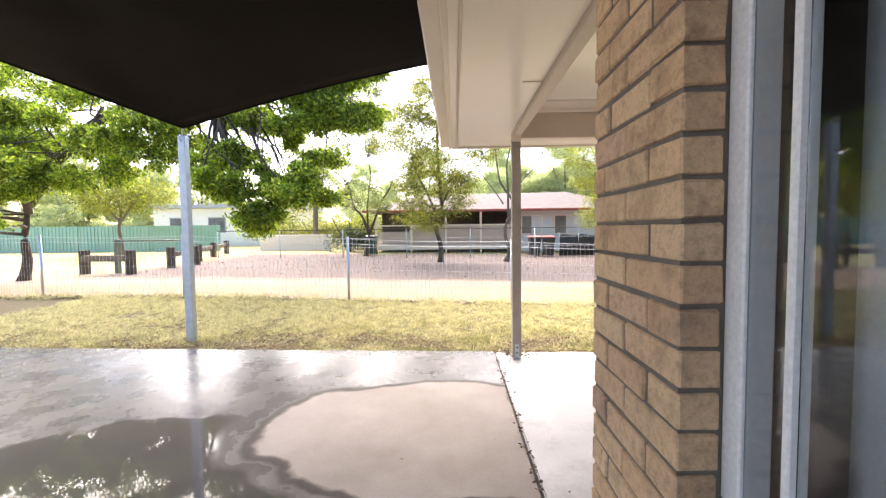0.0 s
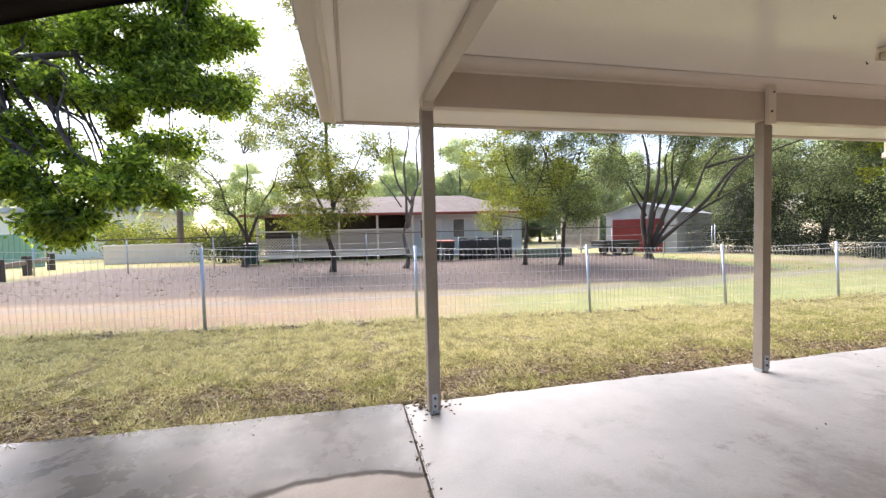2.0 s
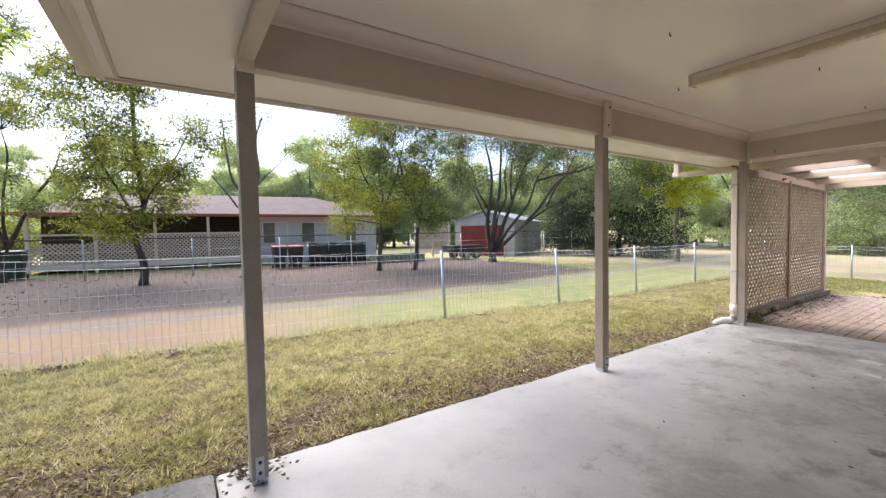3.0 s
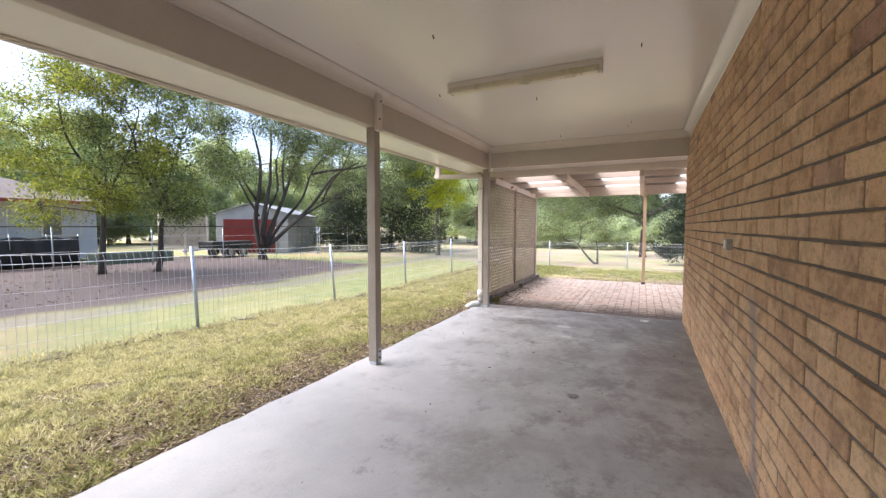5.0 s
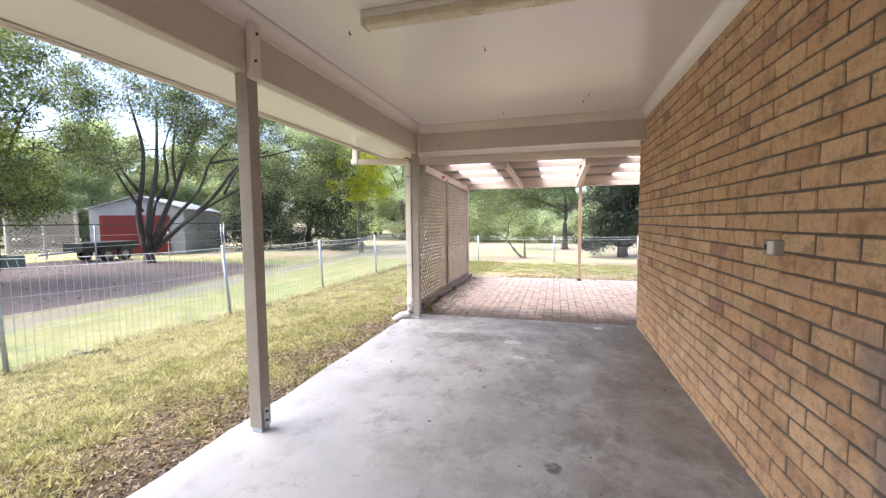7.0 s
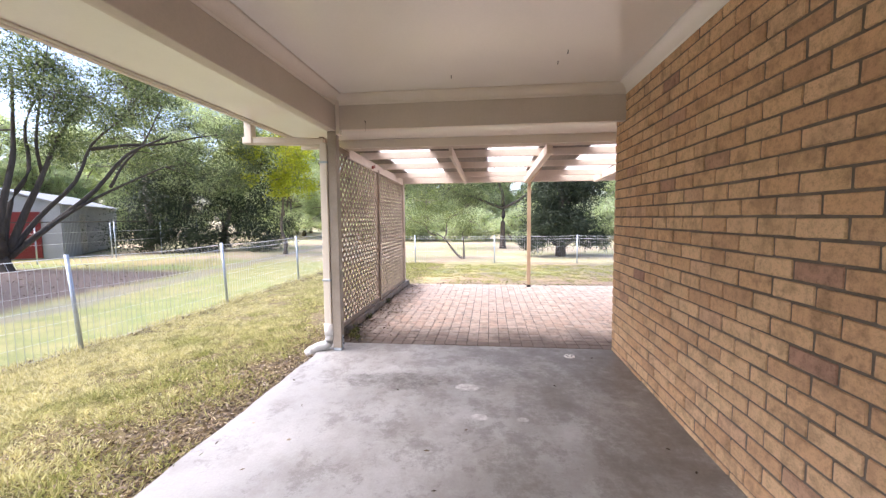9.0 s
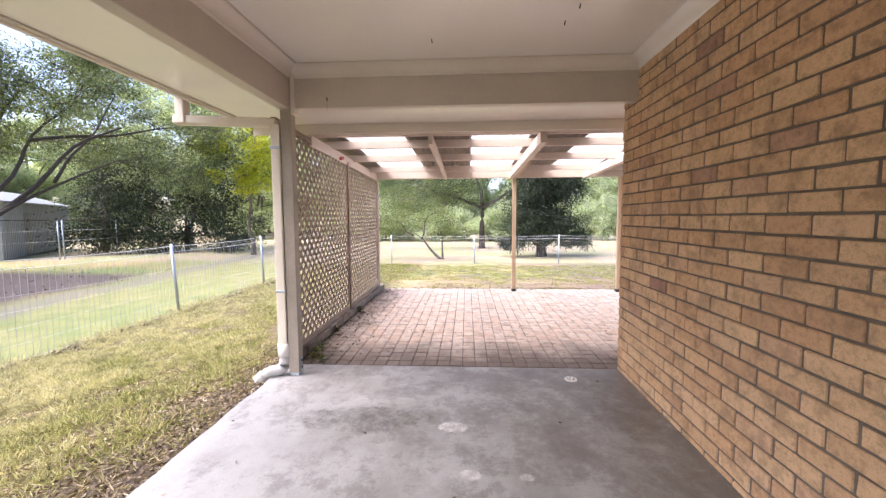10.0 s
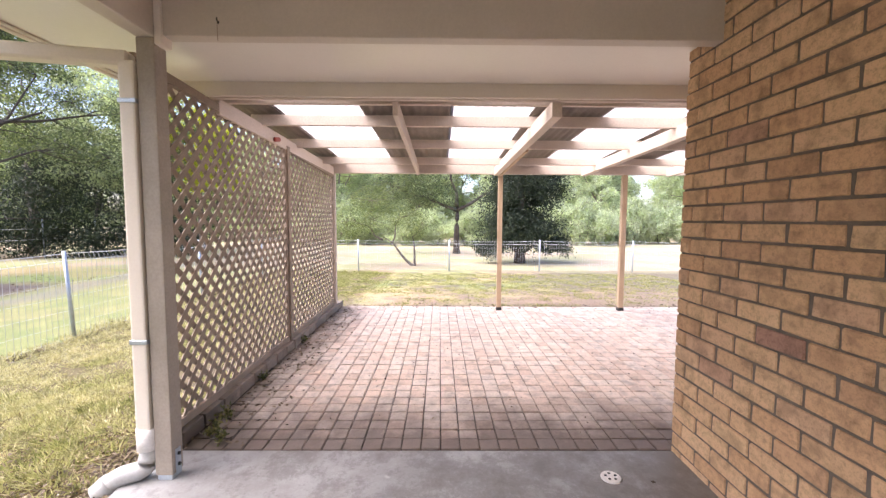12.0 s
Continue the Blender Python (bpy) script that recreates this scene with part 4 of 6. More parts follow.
L_DARK = leaf_mat("dark_leaf", [(0.0, (0.022, 0.04, 0.018)), (0.6, (0.05, 0.08, 0.032)), (1.0, (0.11, 0.15, 0.06))], 0.5, 0.25)
# grey-green leaf for distant trees, its colour lightened to paint in haze
L_HAZE = leaf_mat("haze_paled_leaf", [(0.0, (0.29, 0.34, 0.27)), (0.5, (0.43, 0.49, 0.40)), (1.0, (0.57, 0.62, 0.52))], 0.6, 0.5)
L_GUM = leaf_mat("gum_leaf", [(0.0, (0.045, 0.062, 0.037)), (0.5, (0.115, 0.15, 0.082)), (1.0, (0.25, 0.29, 0.16))])
L_PINE = leaf_mat("pine_leaf", [(0.0, (0.012, 0.022, 0.012)), (0.6, (0.028, 0.045, 0.022)), (1.0, (0.06, 0.085, 0.04))], 0.6, 0.15)
L_DEAD = leaf_mat("dead_leaf", [(0.0, (0.07, 0.052, 0.038)), (0.6, (0.20, 0.15, 0.105)), (0.9, (0.38, 0.30, 0.22)), (1.0, (0.66, 0.58, 0.50))], 0.8, 0.1)


def wander(a, b, rng, amp, n=6):
    a, b = np.array(a, float), np.array(b, float)
    return [tuple(a + (b - a) * i / n + (rng.normal(size=3) * amp if 0 < i < n else 0)) for i in range(n + 1)]


def tree(name, label, base, stems, clumps, leaf, bark, seed, size=(0.10, 0.045), spread=0.28, category="tree", group="", twig_r=0.012, dens=1.7):
    """stems: (from, to, radius); every clump is tied to its nearest stem by a branch."""
    rng = np.random.default_rng(seed)
    bx, by = base
    bz = ground_z(bx, by) - 0.05
    t = thing(name, label, category, (bx, by, bz), group)
    runs, ends = [], []
    for a, b, r in stems:
        a2 = (bx + a[0], by + a[1], bz + a[2])
        b2 = (bx + b[0], by + b[1], bz + b[2])
        ln = np.linalg.norm(np.subtract(b2, a2))
        pts = smooth_line(wander(a2, b2, rng, 0.03 * ln, 4), 3)
        k = len(pts)
        runs.append((pts, [r * (1.25 if i == 0 and a[2] < 0.2 else 1) * (1 - 0.72 * i / (k - 1)) for i in range(k)]))
        ends += [(np.array(p), r * (1 - 0.72 * i / (k - 1))) for i, p in enumerate(pts) if i > k * 0.35]
    world = []
    for c, rad, n, tw in clumps:
        n = int(n * dens)
        cw = np.array((bx + c[0], by + c[1], bz + c[2]))
        world.append((cw, rad, n, tw))
        dist = [np.linalg.norm(p - cw) + max(p[2] - cw[2], 0) * 1.5 for p, _ in ends]
        p, r = ends[int(np.argmin(dist))]
        pts = smooth_line(wander(p, cw, rng, 0.06 * np.linalg.norm(cw - p), 3), 3)
        r0 = max(min(r * 0.55, 0.06), twig_r)
        runs.append((pts, [r0 * (1 - 0.75 * i / (len(pts) - 1)) for i in range(len(pts))]))
        for _ in range(5):
            u = rng.normal(size=3)
            u /= np.linalg.norm(u)
            runs.append(([tuple(cw - 0.2 * u * np.array(rad)), tuple(cw + 0.5 * u * np.array(rad) + rng.normal(size=3) * 0.05), tuple(cw + 0.95 * u * np.array(rad))], [twig_r, twig_r * 0.7, twig_r * 0.3]))
    tubes("trunk", runs, bark, t, 7)
    cs, ds = leaf_cloud(rng, world, spread)
    blades("crown", cs, ds, size[0] / dens ** 0.5, size[1] / dens ** 0.5, leaf, t, rng)
    return t


def airy(seed, count, z0, z1, reach, rad, leaves, at=(0, 0), thin=0.55):
    """Clumps scattered unevenly through a crown that narrows towards its top and foot."""
    r = random.Random(seed)
    out = []
    for k in range(count):
        u = (k + r.random()) / count
        w = reach * (0.35 + 0.65 * math.sin(math.pi * min(max(u * 0.9 + 0.12, 0), 1)) ** thin)
        a, d = r.uniform(0, 2 * math.pi), w * math.sqrt(r.uniform(0.05, 1.0))
        q = rad * r.uniform(0.55, 1.25)
        out.append(((at[0] + d * math.cos(a), at[1] + d * math.sin(a), z0 + (z1 - z0) * u), (q, q, q * 0.6), int(1.6 * leaves * q * q / rad / rad), 16))
    return out


def split(clumps, seed, each=8, small=0.42):
    """Break big clumps into sprays of uneven size with air between them."""
    r = random.Random(seed)
    out = []
    for c, rad, n, tw in clumps:
        for _ in range(each):
            u = Vector((r.gauss(0, 1), r.gauss(0, 1), r.gauss(0, 1))).normalized() * r.uniform(0.35, 1.2)
            q = small * r.uniform(0.55, 1.35)
            out.append(((c[0] + u.x * rad[0], c[1] + u.y * rad[1], c[2] + u.z * rad[2]), (rad[0] * q, rad[1] * q, rad[2] * q * 0.8), max(int(1.7 * n * (q / small) ** 2 / each), 30), 9))
    return out


# broad tree beside the lawn, its boughs hanging over the fence
tree("tree", "broad shade tree with glossy bright green leaves", (-12.4, 11.4),
     [((0, 0, 0), (0.6, -0.3, 2.3), 0.15), ((0.6, -0.3, 2.2), (4.0, -1.6, 4.4), 0.15), ((0.6, -0.3, 2.2), (1.5, 0.8, 5.5), 0.15), ((3.6, -1.4, 4.1), (9.6, -2.0, 4.7), 0.10), ((3.0, -1.2, 3.9), (6.5, 1.0, 6.6), 0.10), ((0.5, -0.2, 2.0), (2.6, -2.4, 3.4), 0.10)],
     split([((10.0, -2.1, 4.2), (0.9, 0.9, 0.85), 3600, 60), ((9.0, -2.3, 3.6), (0.9, 0.9, 0.6), 3000, 50), ((9.9, -1.6, 5.4), (1.0, 1.0, 0.9), 3000, 50), ((8.8, -1.8, 4.8), (1.1, 1.0, 0.9), 3600, 55),
      ((8.9, -2.5, 2.35), (0.75, 0.6, 0.5), 2600, 40), ((8.2, -2.6, 2.0), (0.8, 0.6, 0.5), 2400, 40), ((7.4, -2.4, 2.6), (0.8, 0.7, 0.6), 2400, 40), ((7.4, -1.8, 3.6), (1.0, 0.9, 0.7), 2600, 40),
      ((7.0, -1.0, 5.2), (1.4, 1.2, 0.9), 3600, 50), ((5.6, -1.8, 4.0), (1.2, 1.0, 0.8), 3000, 50), ((4.3, -2.0, 3.4), (1.2, 1.0, 0.8), 3000, 45), ((4.8, -0.4, 5.4), (1.5, 1.3, 1.0), 3200, 50),
      ((2.8, -2.4, 2.8), (1.1, 0.9, 0.8), 2600, 40), ((1.8, -1.6, 3.8), (1.4, 1.2, 1.0), 2800, 45), ((1.2, -2.2, 2.0), (0.9, 0.8, 0.6), 1800, 30), ((0.2, -0.5, 4.5), (1.8, 1.5, 1.3), 3000, 45), ((2.2, 0.5, 6.0), (2.0, 1.6, 1.2), 3000, 45), ((5.8, 0.6, 7.0), (2.2, 1.6, 1.2), 3000, 45), ((-1.6, -1.0, 3.4), (1.4, 1.2, 1.2), 2000, 35), ((9.2, -1.0, 6.6), (1.5, 1.3, 0.9), 2600, 40)], 11),
     L_BRIGHT, BARK_D, 1, (0.15, 0.07), 0.33, dens=2.6)
# paddock trees across the path
tree("tree", "slender tree with low feathery yellow-green foliage", (-0.62, 17.7),
     [((0, 0, 0), (0.1, 0, 3.0), 0.13), ((0.1, 0, 2.6), (0.0, 0.2, 10.8), 0.08), ((0.05, 0, 1.6), (-1.2, 0.3, 4.5), 0.06), ((0.1, 0, 2.4), (1.3, 0, 4.8), 0.05)],
     airy(102, 14, 1.7, 3.8, 1.9, 0.7, 300) + airy(103, 54, 3.2, 12.0, 2.1, 0.75, 360),
     L_LIME, BARK_D, 2, (0.15, 0.045), 0.33, group="paddock trees")
tree("tree", "sparse tree with bare pale branches", (2.3, 18.3),
     [((0, 0, 0), (0.1, 0, 2.0), 0.13), ((0.1, 0, 1.7), (-0.5, 0, 5.6), 0.07), ((0.1, 0, 1.8), (0.8, 0.1, 5.9), 0.07), ((0.1, 0, 2.0), (0.2, -0.2, 6.4), 0.06), ((0.3, 0, 2.8), (1.6, 0, 4.6), 0.04), ((-0.1, 0, 2.6), (-1.2, 0, 4.2), 0.035)],
     [((-0.5, 0, 5.6), (0.7, 0.6, 0.5), 350, 18), ((0.8, 0.1, 5.9), (0.8, 0.6, 0.5), 350, 18), ((1.6, 0, 4.8), (0.8, 0.6, 0.5), 300, 18), ((0.2, 0, 6.6), (0.8, 0.6, 0.5), 350, 16), ((-1.2, 0, 4.3), (0.5, 0.5, 0.4), 150, 10)],
     L_OLIVE, BARK, 3, (0.12, 0.03), 0.35, group="paddock trees")
tree("tree", "open tree with crooked branches and thin leaves", (-4.7, 21.6),
     [((0, 0, 0), (0.2, 0, 1.3), 0.14), ((0.2, 0, 1.2), (-1.5, 0, 4.5), 0.08), ((0.2, 0, 1.2), (1.6, 0.2, 4.6), 0.08), ((0.2, 0, 1.3), (0.2, 0, 5.2), 0.06)],
     airy(104, 46, 2.4, 9.0, 2.9, 0.65, 240),
     L_OLIVE, BARK_D, 4, (0.16, 0.045), 0.35, group="paddock trees")
for sd, at, k in ((5, (7.5, 17.9), 1.0), (6, (8.8, 17.2), 0.97)):
    tree("tree", "upright tree with soft yellow-green crown", at,
         [((0, 0, 0), (0.2 if sd == 5 else 0.5, 0, 3.0 * k), 0.12), ((0.2, 0, 2.3), (-0.9, 0, 5.4 * k), 0.06), ((0.25, 0, 2.4), (1.3, 0, 5.6 * k), 0.06), ((0.2, 0, 2.6), (0.3, 0.2, 6.0 * k), 0.05)],
         airy(100 + sd, 34, 2.1, 7.2, 2.4, 0.8, 400),
         L_LIME if sd == 5 else L_OLIVE, BARK_D, sd, (0.15, 0.045), 0.34, group="paddock trees")
tree("tree", "spreading many-stemmed tree with leaning grey limbs", (14.7, 19.0),
     [((0, 0, 0), (0.0, 0, 0.8), 0.28), ((-0.1, 0, 0.5), (-0.4, 0, 6.4), 0.14), ((0, 0, 0.6), (0.4, -0.4, 6.8), 0.13), ((0.1, 0, 0.6), (1.9, -1.4, 6.2), 0.13), ((0.1, 0, 0.5), (4.0, -2.9, 5.2), 0.12), ((0.1, -0.1, 0.5), (3.6, -3.0, 3.9), 0.09), ((2.0, -1.4, 4.4), (5.8, -4.2, 5.6), 0.07), ((-0.15, 0, 2.2), (-1.8, 0.6, 5.8), 0.06), ((0.05, 0.1, 0.6), (1.1, -0.7, 6.6), 0.10), ((0.1, 0, 0.5), (2.9, -2.1, 5.8), 0.10), ((-0.3, 0, 3.0), (-2.4, 0.4, 7.0), 0.06), ((0.9, -0.6, 3.4), (0.6, -1.6, 7.6), 0.06), ((2.4, -1.7, 3.0), (4.6, -2.2, 6.6), 0.06)],
     airy(107, 26, 4.0, 8.2, 2.6, 0.85, 300, (-0.6, 0.2)) + airy(108, 34, 3.8, 8.2, 3.6, 0.9, 300, (3.4, -2.4)) + airy(109, 14, 3.2, 6.0, 1.8, 0.8, 260, (7.2, -4.8)),
     L_GUM, BARK_D, 7, (0.18, 0.05), 0.34, group="paddock trees")


def bush(label, base, clumps, leaf, seed, size=(0.16, 0.06), name="bush", category="bush", stems=None, bark=BARK_D, group=""):
    return tree(name, label, base, stems or [((0, 0, 0), (0, 0, 2.0), 0.12), ((0, 0, 0.3), (1, 0.4, 2.2), 0.07), ((0, 0, 0.3), (-1, -0.3, 2.2), 0.07)], clumps, leaf, bark, seed, size, 0.32, category, group)


bush("dense dark green bushy thicket beside the shed", (25.4, 18.5),
     [((-1.5, 2.0, 1.2), (1.8, 1.8, 1.2), 3000, 50), ((0, 0, 1.5), (2.2, 2.2, 1.5), 3600, 60), ((0.5, -2.4, 1.2), (1.8, 1.8, 1.2), 3000, 50), ((-1, 2, 3.4), (1.8, 1.8, 1.3), 2600, 45), ((0, 0, 4.0), (2, 2, 1.4), 2800, 50), ((0.6, -2.2, 3.0), (1.5, 1.5, 1.1), 2200, 40), ((0, 3.4, 4.6), (1.8, 1.6, 1.2), 2000, 40), ((-2.6, 2.8, 1.1), (1.6, 1.5, 1.1), 2800, 45), ((-2.2, 2.4, 2.8), (1.5, 1.4, 1.0), 2200, 40), ((-1.6, 0.4, 0.7), (1.3, 1.5, 0.7), 2000, 40), ((-1.4, -3.4, 0.6), (1.0, 1.0, 0.6), 1200, 25)], L_PINE, 20, (0.17, 0.06))
tree("tree", "tall tree with haze-paled grey-green leaves behind the dark thicket", (28.0, 20.0), [((0, 0, 0), (0, 0, 5), 0.2), ((0, 0, 3), (-2, -2, 7), 0.1), ((0, 0, 3), (2, 1, 7), 0.1)],
     airy(121, 44, 3.5, 9.5, 4.0, 1.0, 330, (-1, -1)), L_HAZE, BARK, 21, (0.22, 0.075), 0.34)
tree("tree", "small tree with vivid yellow-green leaves", (22.6, 13.2), [((0, 0, 0), (0, 0, 3), 0.12), ((0, 0, 2), (-0.5, -0.4, 4.6), 0.06)],
     airy(122, 30, 3.2, 7.6, 2.0, 0.6, 190), L_YELLOW, BARK, 22, (0.17, 0.08), 0.32)
tree("tree", "tall dark olive tree above the shed", (25.5, 23.5), [((0, 0, 0), (0, 0, 6), 0.24), ((0, 0, 3), (-2, -2, 8), 0.1), ((0, 0, 3), (2, 1, 8), 0.1)],
     airy(123, 40, 3.4, 10.5, 4.2, 1.0, 240, (-0.5, -0.5)), L_GUM, BARK, 26, (0.22, 0.08), 0.34)
# trees beyond the back fence
tree("tree", "dense dark conifer with drooping skirts", (22.1, -0.5), [((0, 0, 0), (0, 0, 6.5), 0.22), ((0, 0, 0.4), (-0.4, 1.2, 1.6), 0.08), ((0, 0, 0.4), (-0.3, -1.2, 1.4), 0.08)],
     [((0, 0, 1.7), (1.2, 1.2, 0.9), 5000, 60), ((0, 0, 3.2), (1.2, 1.2, 0.9), 4500, 60), ((0, 0.2, 1.5), (1.5, 1.6, 0.9), 5200, 70), ((-0.2, 1.2, 0.75), (0.7, 0.7, 0.4), 1300, 25), ((-0.2, -1.5, 0.75), (0.7, 0.7, 0.4), 1300, 25), ((0, 0, 2.8), (1.7, 1.7, 1.0), 4200, 70), ((0, 0, 4.2), (1.5, 1.5, 1.0), 3200, 55), ((0, 0, 5.6), (1.0, 1.0, 1.0), 2000, 40), ((-0.3, -0.9, 3.6), (1.0, 1.0, 0.8), 1500, 30)], L_PINE, BARK_D, 23, (0.17, 0.06), 0.24, dens=2.8)
tree("tree", "small wispy tree with a leaning double trunk", (20.9, 3.9), [((0, 0, 0), (-0.4, 1.2, 1.2), 0.07), ((0, 0, 0), (0.1, 0.1, 1.2), 0.06), ((-0.4, 1.2, 1.1), (-0.5, 2.4, 2.0), 0.04), ((-0.3, 0.9, 0.9), (0.2, 0.6, 2.2), 0.04)],
     [((-0.3, 0.4, 2.0), (0.9, 0.9, 0.5), 1700, 35), ((-0.4, 1.6, 1.9), (0.9, 0.9, 0.5), 1700, 35), ((-0.4, 2.6, 1.8), (0.9, 0.9, 0.5), 1500, 30), ((-0.3, 1.6, 2.6), (1.0, 1.1, 0.5), 1600, 30), ((-0.3, 2.8, 1.3), (0.6, 0.6, 0.35), 600, 15), ((0, -0.3, 1.7), (0.6, 0.6, 0.4), 700, 15)], L_OLIVE, BARK, 24, (0.10, 0.022), 0.34)
tree("tree", "spreading dark tree behind the conifer", (27.0, 2.0), [((0, 0, 0), (0, 0, 3), 0.2), ((0, 0, 2.4), (-0.8, 3.2, 3.6), 0.1), ((0, 0, 2.4), (-0.4, -3.0, 4.0), 0.09), ((0, 0, 2.6), (0, 0.4, 5.5), 0.1)],
     [((-0.8, 3.2, 3.6), (1.5, 1.6, 0.8), 2000, 40), ((-0.4, 1.4, 3.2), (1.4, 1.5, 0.8), 2000, 40), ((0, 0.4, 4.8), (2, 2, 1.0), 2200, 45), ((-0.4, -3.4, 4.4), (1.6, 1.6, 0.7), 900, 25), ((-0.8, 4.6, 3.0), (1.1, 1.1, 0.6), 1100, 25), ((-0.6, 2.6, 5.0), (1.8, 1.8, 0.9), 1800, 35)], L_GUM, BARK_D, 25, (0.17, 0.055), 0.33)
# palm far across the road
pr = np.random.default_rng(30)
palm = thing("palm_tree", "tall palm tree with drooping fronds", "palm tree", (-9.6, 28.0, -0.1))
tubes("trunk", [(smooth_line([(-9.6, 28, -0.1), (-9.55, 28, 2.5), (-9.5, 28, 5.6)], 5), [0.2 - 0.006 * i for i in range(11)])], BARK, palm, 9)
pc_, pd_ = [], []
for i in range(16):
    a = i * 2.399
    up = pr.uniform(-0.5, 0.9)
    for k in range(70):
        s = k / 70 * 2.3
        q = np.array((math.cos(a) * s, math.sin(a) * s, up * s - 0.42 * s * s))
        for sd in (-1, 1):
            pc_.append(np.array((-9.5, 28, 5.6)) + q)
            pd_.append(np.array((-math.sin(a) * sd, math.cos(a) * sd, -0.9)) + np.array((math.cos(a), math.sin(a), 0)) * 0.5)
blades("fronds", np.array(pc_), np.array(pd_), 0.5, 0.05, L_HAZE, palm, pr)

# hedges and shrubs by the road
bush("yellow-green garden shrub by the drive", (-10.5, 31.0), [((0, 0, 1.2), (2.2, 1.4, 1.0), 2600, 50), ((3, 0, 1.4), (2, 1.4, 1.1), 2400, 45), ((-3, 0, 1.6), (2, 1.4, 1.1), 2200, 45)], L_LIME, 31, (0.22, 0.1))
bush("dark clipped shrub by the drive", (-6.6, 25.5), [((0, 0, 0.8), (1.3, 0.9, 0.7), 2600, 45), ((1.0, 0, 0.6), (0.8, 0.7, 0.5), 1200, 25)], L_DARK, 32, (0.14, 0.07))
tree("tree", "pale green feathery tree over the green fence", (-20.0, 24.0), [((0, 0, 0), (0, 0, 3), 0.14), ((0, 0, 2), (1.6, 0, 4), 0.08), ((0, 0, 2), (-1.6, 0, 4), 0.08)],
     [((0, 0, 3.2), (1.8, 1.4, 0.7), 2000, 40), ((1.8, 0, 3.6), (1.5, 1.3, 0.7), 1600, 35), ((-1.8, 0, 3.5), (1.5, 1.3, 0.7), 1600, 35), ((0, 0, 4.6), (2, 1.5, 0.9), 1800, 35)], L_LIME, BARK, 33, (0.2, 0.07), 0.34)

# far woods: a few forms, set out many times, haze painted into their leaves
wr = random.Random(40)
protos = []
for i, lf in enumerate((L_HAZE, L_HAZE, L_HAZE)):
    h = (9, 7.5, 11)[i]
    protos.append(tree("forest_tree", "distant grey-green gum tree with leaves coloured pale for haze", (60 + i * 7, -20),
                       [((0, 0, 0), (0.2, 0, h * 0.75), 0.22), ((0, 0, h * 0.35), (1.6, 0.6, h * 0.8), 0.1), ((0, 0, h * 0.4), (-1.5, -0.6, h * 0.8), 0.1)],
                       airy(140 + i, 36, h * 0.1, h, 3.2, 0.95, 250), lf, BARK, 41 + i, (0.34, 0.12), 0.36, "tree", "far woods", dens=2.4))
for i in range(98):
    src = protos[i % 3]
    if i < 34:
        x, y = wr.uniform(37, 60), -40 + i * 2.9 + wr.uniform(-1.5, 1.5)
    elif i < 50:
        x, y = 34 - (i - 34) * 3.6 + wr.uniform(-1.5, 1.5), wr.uniform(48, 66)
    elif i < 64:
        x, y = -30 - (i - 50) * 3.0, wr.uniform(40, 52)
    elif i < 86:
        x, y = 4 + (i - 64) * 1.9, 42 + wr.uniform(0, 12)
    else:
        x, y = 46 + wr.uniform(0, 8), 34 - (i - 86) * 2.6
    copy_thing(src, pose(x, y, -0.6, 0, 0, wr.uniform(0, 360)))

shrub = bush("grey-green scrub at the edge of the woods, coloured pale for haze", (35.0, 13.0), airy(150, 16, 0.4, 2.2, 1.6, 0.7, 260), L_HAZE, 46, (0.22, 0.08), "forest_shrub", "shrub", [((0, 0, 0), (0.2, 0.3, 1.8), 0.06), ((0, 0, 0), (-0.5, 0.4, 1.6), 0.04)], BARK, "scrub")
for i in range(30):
    y = 11.0 - i * 1.35 + wr.uniform(-0.5, 0.5)
    copy_thing(shrub, pose(34.5 + wr.uniform(-0.8, 3.5), y, ground_z(35, y) - 0.05, 0, 0, wr.uniform(0, 360)) @ Matrix.Diagonal((1, 1, wr.uniform(0.7, 1.5), 1)))

# ---- neighbour's house ----
CLAD = surface("pale_blue_cladding", (0.62, 0.68, 0.74), (0.70, 0.75, 0.80), 1.0, 30, 0.7, relief=0.1)
REDP = surface("red_trim", (0.33, 0.07, 0.055), (0.40, 0.10, 0.07), 3.0, 40, 0.5, relief=0.1)
DGLASS = surface("dark_pane", (0.10, 0.11, 0.12), (0.18, 0.19, 0.2), 2.0, 20, 0.12, relief=0.02)
HB = 24.6
house = thing("house", "low pale house with brown tiled roof and red gutter", "house", (3.0, HB, 0))
part("wall", box(3.6, 10.6, HB + 0.6, HB + 7, -0.1, 2.5, 0.01), CLAD, house)
# dark bark brown paints the verandah's shade onto this rear wall
part("wall", box(-4.8, 3.6, HB + 2.6, HB + 7, -0.1, 2.4, 0.01), BARK_D, house, "brown rear wall coloured dark for the verandah shade")
part("floor_deck", box(-4.8, 3.7, HB, HB + 2.6, 0.1, 0.35, 0.01), CREAM, house)
hr = bmesh.new()
q = [hr.verts.new(p) for p in ((-5.4, HB - 0.4, 2.42), (11.2, HB - 0.1, 2.5), (11.2, HB + 7.6, 2.5), (-5.4, HB + 7.6, 2.42), (-2.0, HB + 3.6, 3.65), (7.6, HB + 3.6, 3.75))]
for f in ((0, 1, 5, 4), (1, 2, 5), (2, 3, 4, 5), (3, 0, 4), (3, 2, 1, 0)):
    hr.faces.new([q[i] for i in f])
hroof = part("roof", hr, ROOFT, house)
part("gutter", box(-5.45, 11.25, HB - 0.52, HB - 0.38, 2.34, 2.48, 0.01), REDP, house, "dark red gutter")
